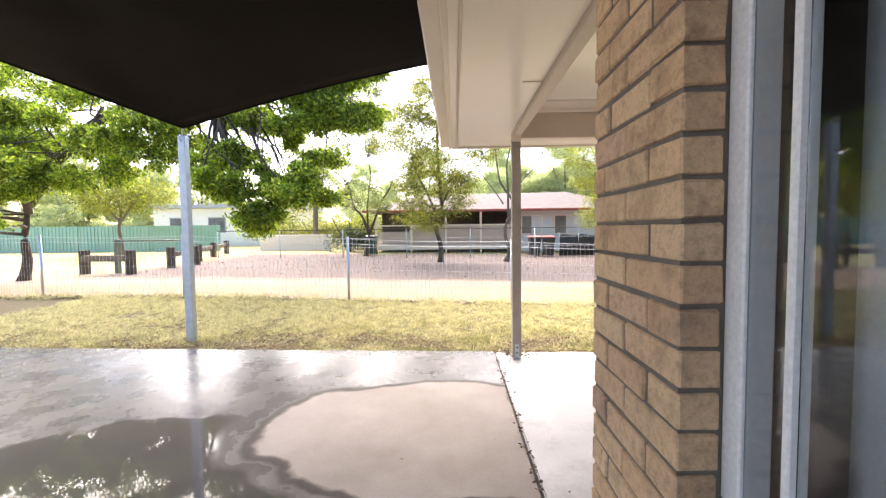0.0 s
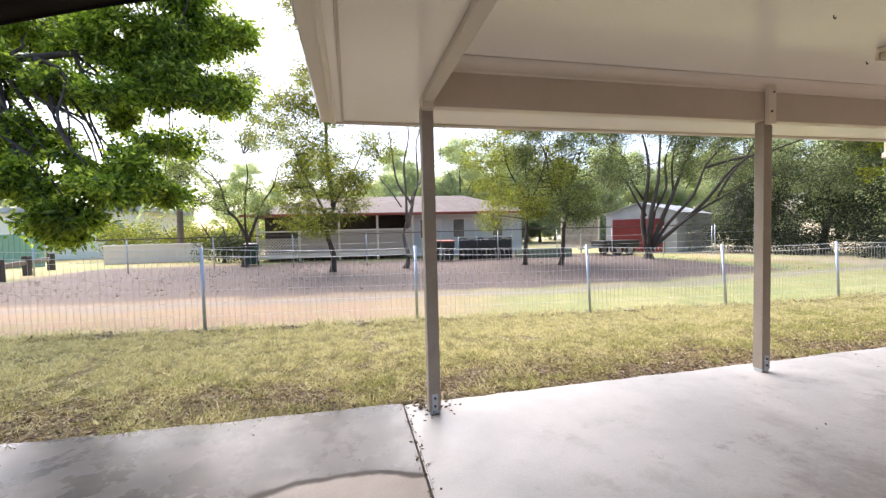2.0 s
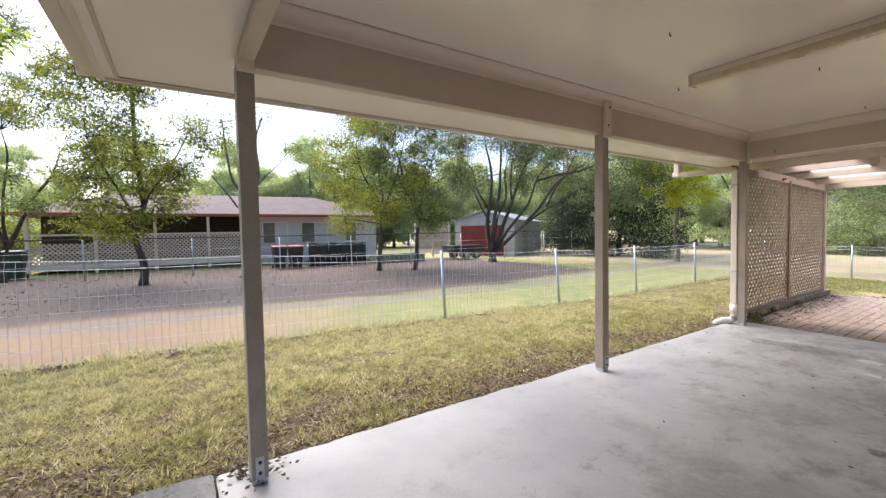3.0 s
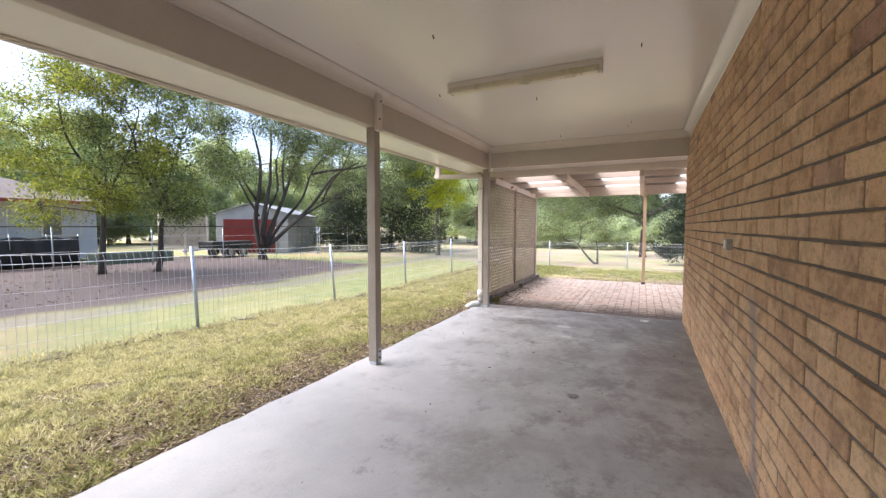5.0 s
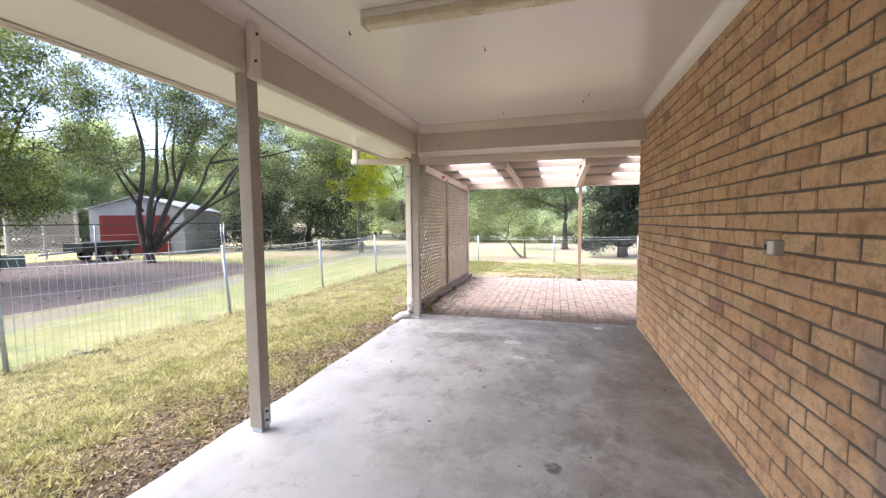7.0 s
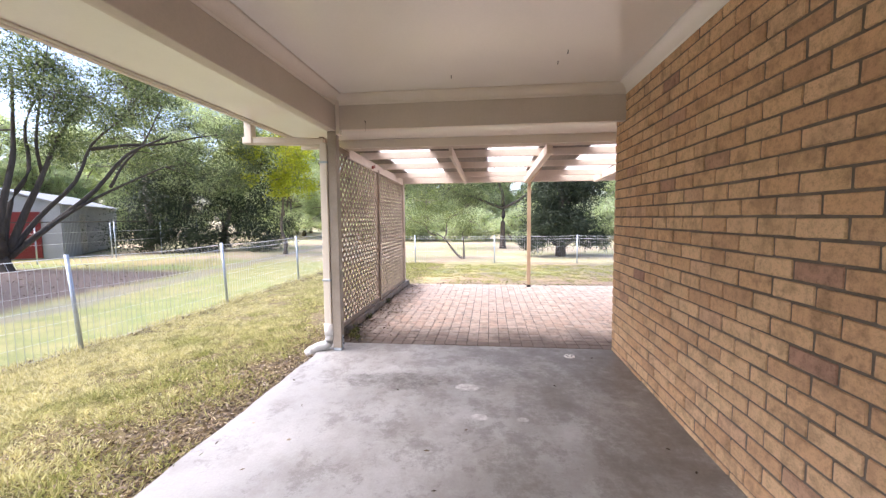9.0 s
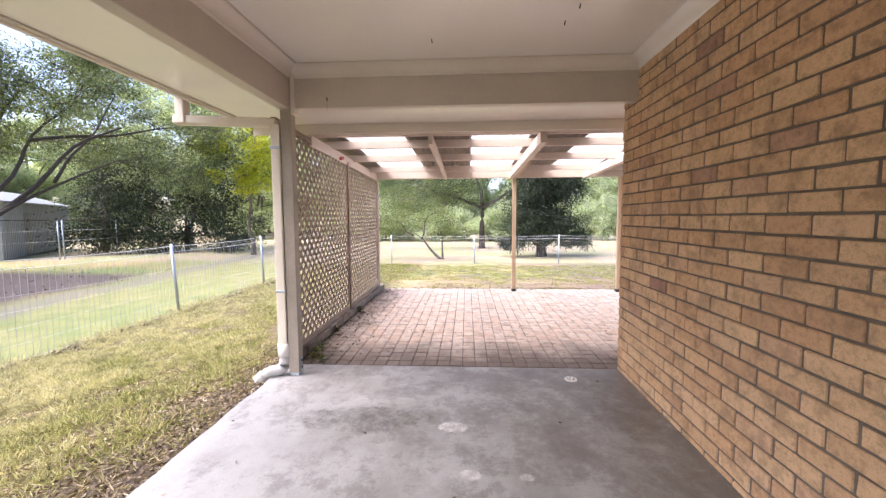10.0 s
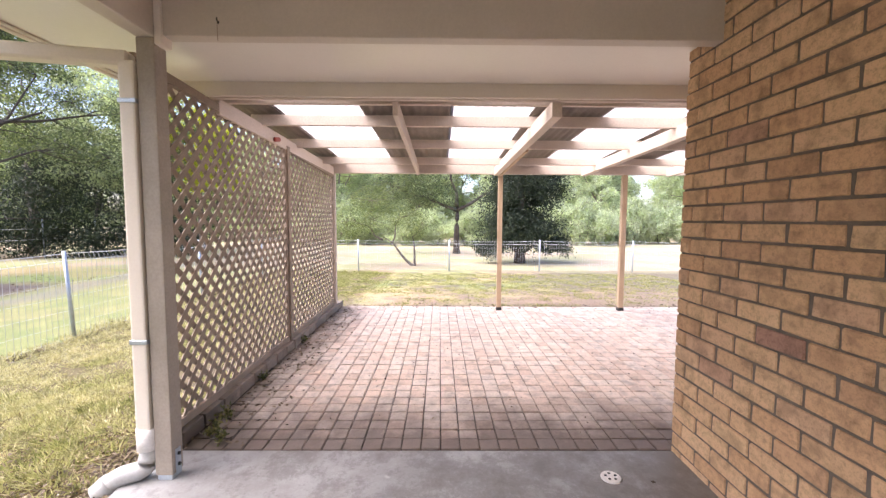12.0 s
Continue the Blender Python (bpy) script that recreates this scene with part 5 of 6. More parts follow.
for x0, x1 in ((4.1, 5.4), (6.1, 7.6), (8.6, 10.0)):
    w = part("window", box(x0, x1, HB + 0.55, HB + 0.62, 0.95, 2.12, 0.01), WHITE, house)
    part("pane", box(x0 + 0.06, (x0 + x1) / 2 - 0.02, HB + 0.54, HB + 0.56, 1.0, 2.06), DGLASS, w)
    part("pane", box((x0 + x1) / 2 + 0.02, x1 - 0.06, HB + 0.54, HB + 0.56, 1.0, 2.06), CLAD, w, "pane with a pale blind")
for x in (-4.7, -2.6, -0.5, 1.6, 3.6):
    part("verandah_post", box(x - 0.06, x + 0.06, HB - 0.06, HB + 0.06, -0.1, 2.42, 0.005), CREAM, house)


def far_lattice(name, x0, x1, y, z0, z1, mat, parent, pitch=0.17, w=0.055):
    vs, fs = [], []
    for sgn in (1, -1):
        c = x0 - (z1 - z0)
        while c < x1 + (z1 - z0):
            lo = max(0.0, (x0 - c) if sgn > 0 else (c - x1))
            hi = min(z1 - z0, (x1 - c) if sgn > 0 else (c - x0))
            if hi - lo > 0.05:
                o = len(vs)
                dx = w * 0.7
                yy = y + 0.006 * sgn
                for s in (lo, hi):
                    for d, dy in ((-dx, 0), (dx, 0), (dx, 0.01), (-dx, 0.01)):
                        vs.append((c + sgn * s + d, yy + dy, z0 + s))
                fs += [(o, o + 1, o + 5, o + 4), (o + 1, o + 2, o + 6, o + 5), (o + 2, o + 3, o + 7, o + 6), (o + 3, o, o + 4, o + 7)]
            c += pitch
    return pydata(name, vs, fs, mat, parent)


far_lattice("verandah_lattice", -2.6, 3.6, HB, 0.32, 1.55, PERGP, house)
far_lattice("verandah_lattice", -4.7, -2.6, HB, 0.32, 1.2, PERGP, house)
part("verandah_rail", box(-4.7, 3.6, HB - 0.03, HB + 0.05, 1.52, 1.6, 0.005), CREAM, house)

# lattice fence and pale wall between house and shed
gs = thing("garden_screen", "pale lattice garden screen beside the house", "garden screen", (14.3, 24.5, 0))
far_lattice("lattice", 13.0, 15.6, 24.5, 0.1, 2.0, PERGP, gs)
part("rail", box(13.0, 15.6, 24.48, 24.54, 0.84, 0.92, 0.01), CREAM, gs)
for x in (13.0, 14.3, 15.6):
    part("post", box(x - 0.05, x + 0.05, 24.46, 24.58, -0.2, 2.05, 0.005), CREAM, gs)

# ---- shed ----
SHEDW = surface("shed_steel", (0.37, 0.385, 0.41), (0.45, 0.465, 0.49), 1.0, 30, 0.5, 0.2, relief=0.05)
shed = thing("shed", "grey steel garden shed with a red roller door", "shed", (19.3, 21.8, -0.3))
A, B = Vector((17.0, 25.8, -0.3)), Vector((19.35, 22.2, -0.3))
dfw = (B - A).normalized()
dback = Vector((-dfw.y, dfw.x, 0))
W, Lg, H = (B - A).length, 9.5, 2.45
M = Matrix((dfw, dback, Vector((0, 0, 1)))).transposed().to_4x4()
M.translation = A


def shed_part(name, bm, mat, label="", parent=None):
    bmesh.ops.transform(bm, matrix=M, verts=bm.verts)
    return part(name, bm, mat, parent or shed, label)


g = bmesh.new()
prof = [(0, 0), (W, 0), (W, H), (W / 2, H + 0.65), (0, H)]
f0 = [g.verts.new((x, 0, z)) for x, z in prof]
f1 = [g.verts.new((x, Lg, z)) for x, z in prof]
g.faces.new(f0)
g.faces.new(f1[::-1])
for i in range(5):
    g.faces.new((f0[i], f1[i], f1[(i + 1) % 5], f0[(i + 1) % 5]))
bmesh.ops.recalc_face_normals(g, faces=g.faces)
shed_part("wall", g, SHEDW)
ribs = bmesh.new()
for i in range(48):
    y = 0.1 + i * 0.195
    box(W, W + 0.045, y, y + 0.06, 0, H, 0, ribs)
shed_part("wall_ribs", ribs, SHEDW)
for sgn in (0, 1):
    r = bmesh.new()
    xs = (-0.15, W / 2) if sgn == 0 else (W / 2, W + 0.15)
    zs = (H - 0.03, H + 0.69) if sgn == 0 else (H + 0.69, H - 0.03)
    v = [r.verts.new(p) for p in ((xs[0], -0.12, zs[0]), (xs[1], -0.12, zs[1]), (xs[1], Lg + 0.12, zs[1]), (xs[0], Lg + 0.12, zs[0]))]
    up = [r.verts.new((p.co.x, p.co.y, p.co.z + 0.06)) for p in v]
    r.faces.new(v[::-1])
    r.faces.new(up)
    for i in range(4):
        r.faces.new((v[i], v[(i + 1) % 4], up[(i + 1) % 4], up[i]))
    shed_part("roof", r, SHEDW)
RDOOR = surface("red_roller_door", (0.18, 0.020, 0.021), (0.225, 0.028, 0.028), 2.0, 40, 0.45, relief=0.05)
rdoor = shed_part("roller_door", box(0.45, 3.6, -0.04, 0.02, 0.05, 2.12), RDOOR, "bright red ribbed roller door")
for i in range(18):
    shed_part("slat", box(0.46, 3.59, -0.055 - 0.012 * (i % 2), -0.038, 0.055 + i * 0.115, 0.16 + i * 0.115), RDOOR, "", rdoor)
shed_part("side_door", box(W - 0.01, W + 0.04, 2.3, 3.2, 0.02, 2.0, 0.01), surface("dark_grey_door", (0.10, 0.10, 0.105), (0.14, 0.14, 0.145), 2.0, 40, 0.5, relief=0.05), "dark grey steel door")

# ---- bins and dark screen by the house ----
def bin_(x, y, lid, label):
    z = ground_z(x, y)
    t = thing("wheelie_bin", label, "wheelie bin", (x, y, z), "wheelie bins")
    b = bmesh.new()
    lo = [b.verts.new((x + a * 0.22, y + c * 0.26, z + 0.06)) for a, c in ((-1, -1), (1, -1), (1, 1), (-1, 1))]
    hi = [b.verts.new((x + a * 0.29, y + c * 0.36, z + 0.98)) for a, c in ((-1, -1), (1, -1), (1, 1), (-1, 1))]
    b.faces.new(lo[::-1])
    b.faces.new(hi)
    for i in range(4):
        b.faces.new((lo[i], lo[(i + 1) % 4], hi[(i + 1) % 4], hi[i]))
    bmesh.ops.bevel(b, geom=list(b.edges), offset=0.02, segments=2, affect="EDGES")
    part("body", b, BLACK if lid != "green" else surface("green_plastic", (0.02, 0.06, 0.04), (0.03, 0.08, 0.05), 3.0, 40, 0.5, relief=0.1), t)
    part("lid", beam((x, y - 0.40, z + 1.0), (x, y + 0.38, z + 1.05), 0.62, 0.06, 0.02), REDP if lid == "red" else BLACK, t, f"hinged {lid if lid != 'green' else 'dark'} lid")
    tubes("handle", [([(x - 0.22, y + 0.42, z + 0.95), (x + 0.22, y + 0.42, z + 0.95)], 0.02)], BLACK, t, 8)
    for s in (-0.25, 0.25):
        w = bmesh.new()
        bmesh.ops.create_cone(w, cap_ends=True, segments=16, radius1=0.1, radius2=0.1, depth=0.05, matrix=pose(x + s, y + 0.28, z + 0.10, 0, 90, 0))
        part("wheel", w, BLACK, t)


bin_(4.25, 21.8, "red", "black wheelie bin with a red lid")
bin_(4.98, 21.8, "red", "black wheelie bin with a red lid")
bin_(-4.6, 22.6, "green", "dark green wheelie bin under a tree")
scn = thing("shade_cloth_screen", "low black shade-cloth screen on stakes", "screen", (7.1, 21.9, 0))
cloth_v, cloth_f = [], []
for i in range(41):
    x = 5.6 + i * 0.0735
    for z in (-0.15, 0.45, 0.96 + 0.03 * math.sin(i * 0.5)):
        cloth_v.append((x, 21.9 + 0.04 * math.sin(i * 0.9 + z), z))
for i in range(40):
    for k in range(2):
        a = i * 3 + k
        cloth_f.append((a, a + 3, a + 4, a + 1))
cq = pydata("cloth", cloth_v, cloth_f, BLACK, scn, True)
cq.modifiers.new("thick", "SOLIDIFY").thickness = 0.01
for x in (5.6, 6.6, 7.6, 8.54):
    tubes("stake", [([(x, 21.93, -0.3), (x, 21.93, 1.08)], 0.022)], GALV, scn, 8)

# ---- fences ----
def fence(name, label, pts, lean, top, wires=True, pitch=0.085, post_r=0.026):
    """Welded wire fence with steel posts at pts (x, y); top: height over ground."""
    r = random.Random(len(pts))
    t = thing(name, label, "fence", (*pts[0], ground_z(*pts[0])))
    zs = [ground_z(*p) for p in pts]
    for (x, y), z, ln in zip(pts, zs, lean):
        tubes("post", [([(x, y, z - 0.2), (x + ln[0] * top, y + ln[1] * top, z + top + 0.04)], post_r)], GALV, t, 10)
    for i in range(len(pts) - 1):
        (xa, ya), (xb, yb) = pts[i], pts[i + 1]
        n = int(math.hypot(xb - xa, yb - ya) / pitch)
        runs = []
        for k in range(n + 1):
            s = k / n
            x, y = xa + (xb - xa) * s, ya + (yb - ya) * s
            z = zs[i] + (zs[i + 1] - zs[i]) * s
            h = top - 0.03 * math.sin(math.pi * s)
            ox, oy = -(yb - ya), xb - xa
            d = math.hypot(ox, oy)
            ox, oy = ox / d * 0.05, oy / d * 0.05
            runs.append(([(x, y, z + 0.03), (x, y, z + h - 0.10), (x + ox, y + oy, z + h)], 0.0023))
        for h, o in ((0.05, 0), (0.25, 0), (0.45, 0), (0.65, 0), (0.85, 0), (top - 0.10, 0), (top, 0.05)):
            q = []
            for k in range(9):
                s = k / 8
                ox, oy = -(yb - ya), xb - xa
                d = math.hypot(ox, oy)
                q.append((xa + (xb - xa) * s + ox / d * o, ya + (yb - ya) * s + oy / d * o, zs[i] + (zs[i + 1] - zs[i]) * s + h - (0.03 * math.sin(math.pi * s) if h > 0.8 else 0)))
            runs.append((q, 0.0018 if h < top - 0.11 else 0.0045))
        tagged(tubes("wire_panel", runs, WIRE, t, 3, smooth=False), kind="stuff")
    return t


fx = [-15.2, -12.0, -8.8, -5.55, -2.14, 1.14, 4.46, 7.62, 10.75, 13.93, 17.0, 19.3]
fy = [10.5, 9.2, 8.5, 8.25, 8.22, 8.22, 8.22, 8.23, 8.27, 8.25, 8.25, 8.25]
leans = [(0, 0), (0, 0), (0, 0), (0.0, 0), (0.0, 0), (0.0, 0.0), (-0.02, 0.06), (-0.055, 0.05), (-0.05, 0.03), (-0.03, 0.02), (0, 0), (0, 0)]
fence("wire_fence", "welded wire fence on leaning galvanised posts along the lawn", list(zip(fx, fy)), leans, 1.27)
fence("back_fence", "welded wire fence across the end of the lawn", [(19.3, 8.25), (19.3, 5.82), (19.3, 2.58), (19.3, -0.65), (19.3, -4.0), (19.3, -7.3), (19.3, -10.5)], [(0, 0)] * 7, 1.08)


def rail_fence(pts, top):
    t = thing("chain_wire_fence", "chain-wire fence with a thin steel top rail", "fence", (*pts[0], ground_z(*pts[0])))
    for x, y in pts:
        tubes("post", [([(x, y, ground_z(x, y) - 0.1), (x, y, top)], 0.025)], GALV, t, 8)
    tubes("top_rail", [([(x, y, top) for x, y in pts], 0.021)], BARK_D, t, 8)
    tubes("strand", [([(x, y, top - d) for x, y in pts], 0.006) for d in (0.45, 0.9)], WIRE, t, 4)


rail_fence([(-12 + 3.2 * i, 20.4) for i in range(11)], 1.36)
rail_fence([(20.2 + i * 2.6, 20.4 - 0.1 * i) for i in range(4)], 1.36)


# timber log barriers by the road
def barrier(posts, label):
    x0, y0 = posts[0]
    t = thing("log_barrier", label, "barrier", (x0, y0, ground_z(x0, y0)), "log barriers")
    for x, y in posts:
        z = ground_z(x, y)
        part("post", box(x - 0.12, x + 0.12, y - 0.1, y + 0.1, z - 0.1, z + 0.78, 0.03, seg=2), BARK_D, t)
    for (xa, ya), (xb, yb) in zip(posts, posts[1:]):
        part("rail", beam((xa, ya - 0.1, ground_z(xa, ya) + 0.52), (xb, yb - 0.1, ground_z(xb, yb) + 0.52), 0.12, 0.20, 0.03), BARK, t)


barrier([(-12.05, 13.0), (-10.4, 12.85)], "weathered dark timber log barrier by the road")
barrier([(-10.6, 15.0), (-10.55, 16.4)], "weathered dark timber log barrier by the road")
barrier([(-11.6, 18.2), (-12.6, 21.0), (-13.6, 24.0)], "long weathered timber log barrier by the road")
gate = thing("metal_gate", "thin green steel boom gate by the road", "gate", (-11.4, 13.8, 0))
GREENP = surface("dull_green_paint", (0.13, 0.17, 0.12), (0.18, 0.22, 0.16), 4.0, 50, 0.6, relief=0.1)
part("post", box(-11.25, -11.11, 13.2, 13.34, -0.1, 1.15, 0.01), GREENP, gate)
part("post", box(-9.2, -9.1, 13.9, 14.0, -0.1, 1.1, 0.01), GREENP, gate)
tubes("boom", [([(-11.18, 13.27, 1.1), (-9.15, 13.95, 1.08)], 0.03)], GREENP, gate, 8)

# green steel fence, pale walls and roofs along the road
# the fence's green is lightened in its base colour for haze
GF_HAZE = surface("haze_paled_green_steel", (0.24, 0.46, 0.38), (0.30, 0.52, 0.44), 1.0, 30, 0.5, 0.1, relief=0.05)
gfence = thing("steel_fence", "long green ribbed steel fence along the road", "fence", (-24, 26.5, 0))
for i in range(12):
    x = -46 + i * 2.5
    b = bmesh.new()
    box(x, x + 2.5, 27.5, 27.53, -0.1, 1.78, 0, b)
    pn = part("panel", b, GF_HAZE, gfence)
    for k in range(10):
        part("rib", box(x + 0.1 + k * 0.25, x + 0.2 + k * 0.25, 27.47, 27.5, -0.1, 1.76), GF_HAZE, pn)
    part("post", box(x - 0.03, x + 0.03, 27.44, 27.54, -0.1, 1.82, 0.005), GF_HAZE, gfence)
pw = thing("garden_wall", "low pale rendered garden wall across the road", "wall", (-10.5, 27, 0))
part("panel", box(-13.0, -8.2, 27.0, 27.2, -0.1, 1.0, 0.02), CREAM, pw)
part("coping", box(-13.05, -8.15, 26.96, 27.24, 1.0, 1.06, 0.01), WHITE, pw)
nh = thing("house", "white weatherboard house beyond the green fence", "house", (-22, 38, 0))
part("wall", box(-27, -15, 36, 44, -0.1, 3.4, 0.02), WHITE, nh)
part("roof", box(-27.6, -14.4, 35.4, 44.6, 3.4, 3.75, 0.02), SHEDW, nh)
for x in (-25.5, -22.0, -18.0):
    w = part("window", box(x, x + 1.6, 35.95, 36.02, 1.2, 2.6, 0.01), SHEDW, nh)
    part("pane", box(x + 0.08, x + 1.52, 35.93, 35.96, 1.28, 2.52), DGLASS, w)
road = box(-60, -13.5, 20.5, 25.8, -0.16, -0.05, 0)
tagged(link_mesh("road", road, surface("asphalt", (0.15, 0.155, 0.165), (0.21, 0.215, 0.225), 2.0, 60, 0.85, relief=0.3)), "grey asphalt road beyond the fence", "road", kind="structure")

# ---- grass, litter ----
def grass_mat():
    """Dry and green blades, mixed in patches, greener towards the house and deepened in colour there for shade."""
    m, nt, b = nodes_of("dry_grass", 0.85)
    geo = nt.nodes.new("ShaderNodeNewGeometry")
    pos = geo.outputs["Position"]
    sep = nt.nodes.new("ShaderNodeSeparateXYZ")
    nt.links.new(pos, sep.inputs[0])
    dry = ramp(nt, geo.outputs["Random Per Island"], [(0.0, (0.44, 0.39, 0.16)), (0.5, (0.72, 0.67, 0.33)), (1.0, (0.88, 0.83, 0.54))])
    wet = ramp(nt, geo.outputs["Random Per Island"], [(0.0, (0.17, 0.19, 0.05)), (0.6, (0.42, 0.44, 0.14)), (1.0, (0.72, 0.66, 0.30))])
    # k rises towards the slab: greener blades, with shade put into their darker colour
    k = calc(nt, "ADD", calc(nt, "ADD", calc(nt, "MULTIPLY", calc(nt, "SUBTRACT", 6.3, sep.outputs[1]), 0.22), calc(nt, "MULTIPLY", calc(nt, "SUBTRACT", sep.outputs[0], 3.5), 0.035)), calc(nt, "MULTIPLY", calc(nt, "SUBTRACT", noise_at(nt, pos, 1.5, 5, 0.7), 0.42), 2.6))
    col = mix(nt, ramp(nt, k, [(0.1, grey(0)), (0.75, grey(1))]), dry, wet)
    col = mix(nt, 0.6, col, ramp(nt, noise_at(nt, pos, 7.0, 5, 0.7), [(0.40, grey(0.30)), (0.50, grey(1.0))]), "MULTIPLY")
    nt.links.new(col, b.inputs["Base Color"])
    tr = nt.nodes.new("ShaderNodeBsdfTranslucent")
    nt.links.new(col, tr.inputs["Color"])
    ms = nt.nodes.new("ShaderNodeMixShader")
    ms.inputs[0].default_value = 0.45
    nt.links.new(b.outputs[0], ms.inputs[1])
    nt.links.new(tr.outputs[0], ms.inputs[2])
    nt.links.new(ms.outputs[0], nt.nodes["Material Output"].inputs["Surface"])
    return m


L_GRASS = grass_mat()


def grass(name, label, x0, x1, y0, y1, count, per, length, seed):
    """Tufts of short blades that stand round bare spots."""
    rng = np.random.default_rng(seed)
    x, y = rng.uniform(x0, x1, count // 4), rng.uniform(y0, y1, count // 4)
    x, y = np.repeat(x, 4) + rng.normal(size=count // 4 * 4) * 0.034, np.clip(np.repeat(y, 4) + rng.normal(size=count // 4 * 4) * 0.034, y0, y1)
    count = len(x)
    f = np.array([noise.noise((a * 1.6, b * 1.6, 5)) + 0.9 * noise.noise((a * 6.5, b * 6.5, 9)) for a, b in zip(x, y)])
    near = np.clip((y - 4.62) / 1.5, 0, 1) if y1 > 5 else np.ones(count)
    if y1 < 5:
        near = np.clip((x - 11.2) / 2.6, 0, 1)
    keep = f > 0.34 - 0.70 * near + rng.uniform(-0.35, 0.35, count)
    x, y, f = x[keep], y[keep], f[keep]
    z = np.array([ground_z(a, b) for a, b in zip(x, y)])
    big = rng.uniform(0.5, 1.6, len(x)) * (1 + 0.5 * np.clip(f, -0.5, 0.8))
    c = np.repeat(np.stack([x, y, z], 1), per, 0)
    g = np.repeat(big, per)[:, None]
    o = rng.normal(size=(len(c), 3)) * np.array((0.036, 0.036, 0.0)) * g
    d = o * np.array((15, 15, 0)) + rng.normal(size=(len(c), 3)) * np.array((0.5, 0.5, 0.15)) + np.array((0, 0, 0.85))
    d /= np.linalg.norm(d, axis=1, keepdims=True)
    ob = blades(name, c + o, d, length * g[:, 0], 0.008, L_GRASS, None, rng)
    return tagged(ob, label, "grass", kind="stuff")


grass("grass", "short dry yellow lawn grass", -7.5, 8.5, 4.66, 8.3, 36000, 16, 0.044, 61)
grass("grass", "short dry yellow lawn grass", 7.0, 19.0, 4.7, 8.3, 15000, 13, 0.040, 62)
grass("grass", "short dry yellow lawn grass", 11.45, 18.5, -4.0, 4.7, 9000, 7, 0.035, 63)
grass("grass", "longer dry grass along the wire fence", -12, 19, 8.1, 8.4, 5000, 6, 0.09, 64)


def litter(name, label, pts, size, seed):
    rng = np.random.default_rng(seed)
    d = rng.normal(size=(len(pts), 3)) * np.array((1, 1, 0.18))
    return tagged(blades(name, pts, d, size, size * 0.45, L_DEAD, None, rng), label, "leaf litter", kind="stuff")


lr = np.random.default_rng(70)
n = 20000
lx, ly = lr.uniform(-6, 8, n), 4.62 + np.abs(lr.normal(size=n)) * 0.55
litter("leaf_litter", "brown dead leaves along the slab edge", np.stack([lx, ly, np.array([ground_z(a, b) + 0.015 for a, b in zip(lx, ly)]) + lr.uniform(0, 0.012, n)], 1), 0.034, 71)
n = 34000
sx, sy = lr.uniform(-7, 8, n), 4.63 + np.abs(lr.normal(size=n)) * 0.75
straw = tagged(blades("dry_thatch", np.stack([sx, sy, np.array([ground_z(a, b) + 0.008 for a, b in zip(sx, sy)]) + lr.uniform(0, 0.02, n)], 1), lr.normal(size=(n, 3)) * np.array((1, 1, 0.22)) + np.array((0, 0, 0.12)), 0.055, 0.0065,
                      leaf_mat("straw", [(0.0, (0.16, 0.115, 0.075)), (0.5, (0.38, 0.29, 0.19)), (1.0, (0.68, 0.58, 0.40))], 0.8, 0.2), None, lr), "dry brown thatch and clippings beside the slab", "grass", kind="stuff")
n = 160
litter("leaf_litter", "scattered dead leaves in the slab joint", np.stack([lr.normal(0.445, 0.016, n), lr.uniform(1.6, 4.6, n), np.full(n, 0.004)], 1), 0.03, 72)
n = 60
litter("leaf_litter", "few scraps of dead leaf on the concrete", np.stack([lr.uniform(-3, 7.2, n), lr.uniform(1.6, 4.5, n), np.full(n, 0.004)], 1), 0.03, 73)
n = 420
litter("leaf_litter", "dead leaves gathered under the lattice", np.stack([lr.uniform(7.25, 11.2, n), 4.5 - np.abs(lr.normal(size=n)) * 0.2, np.full(n, 0.008)], 1), 0.035, 74)
n = 110
litter("leaf_litter", "dead leaves gathered at a post foot", np.stack([lr.normal(0.65, 0.09, n), lr.normal(4.50, 0.07, n), lr.uniform(0.004, 0.03, n)], 1), 0.04, 75)
n = 300
litter("leaf_litter", "dead leaves at the far edge of the pavers", np.stack([lr.normal(11.35, 0.12, n), lr.uniform(-2, 4.4, n), np.full(n, 0.012)], 1), 0.04, 76)

# trailer and garden bed by the shed
tl = thing("trailer", "dark low box trailer parked before the shed", "trailer", (15.2, 22.4, ground_z(15.2, 22.4)))
tz = ground_z(15.2, 22.4)
part("tray", box(14.1, 16.5, 21.9, 23.1, tz + 0.45, tz + 0.85, 0.02), BLACK, tl)
part("drawbar", beam((12.9, 22.5, tz + 0.42), (14.2, 22.5, tz + 0.48), 0.08, 0.08, 0.01), GALV, tl)
for x in (15.0, 15.75):
    for y in (21.82, 23.18):
        w = bmesh.new()
        bmesh.ops.create_cone(w, cap_ends=True, segments=20, radius1=0.29, radius2=0.29, depth=0.16, matrix=pose(x, y, tz + 0.29, 90, 0, 0))
        wheel = part("wheel", w, BLACK, tl)
        w = bmesh.new()
        bmesh.ops.create_cone(w, cap_ends=True, segments=16, radius1=0.16, radius2=0.15, depth=0.18, matrix=pose(x, y, tz + 0.29, 90, 0, 0))
        part("rim", w, POSTP, wheel)
gb2 = thing("garden_bed", "low green steel raised garden bed", "garden bed", (10.6, 22.5, ground_z(10.6, 22.5)))
part("side", box(9.2, 12.2, 22.0, 22.06, -0.3, 0.22, 0.02), GREENP, gb2)
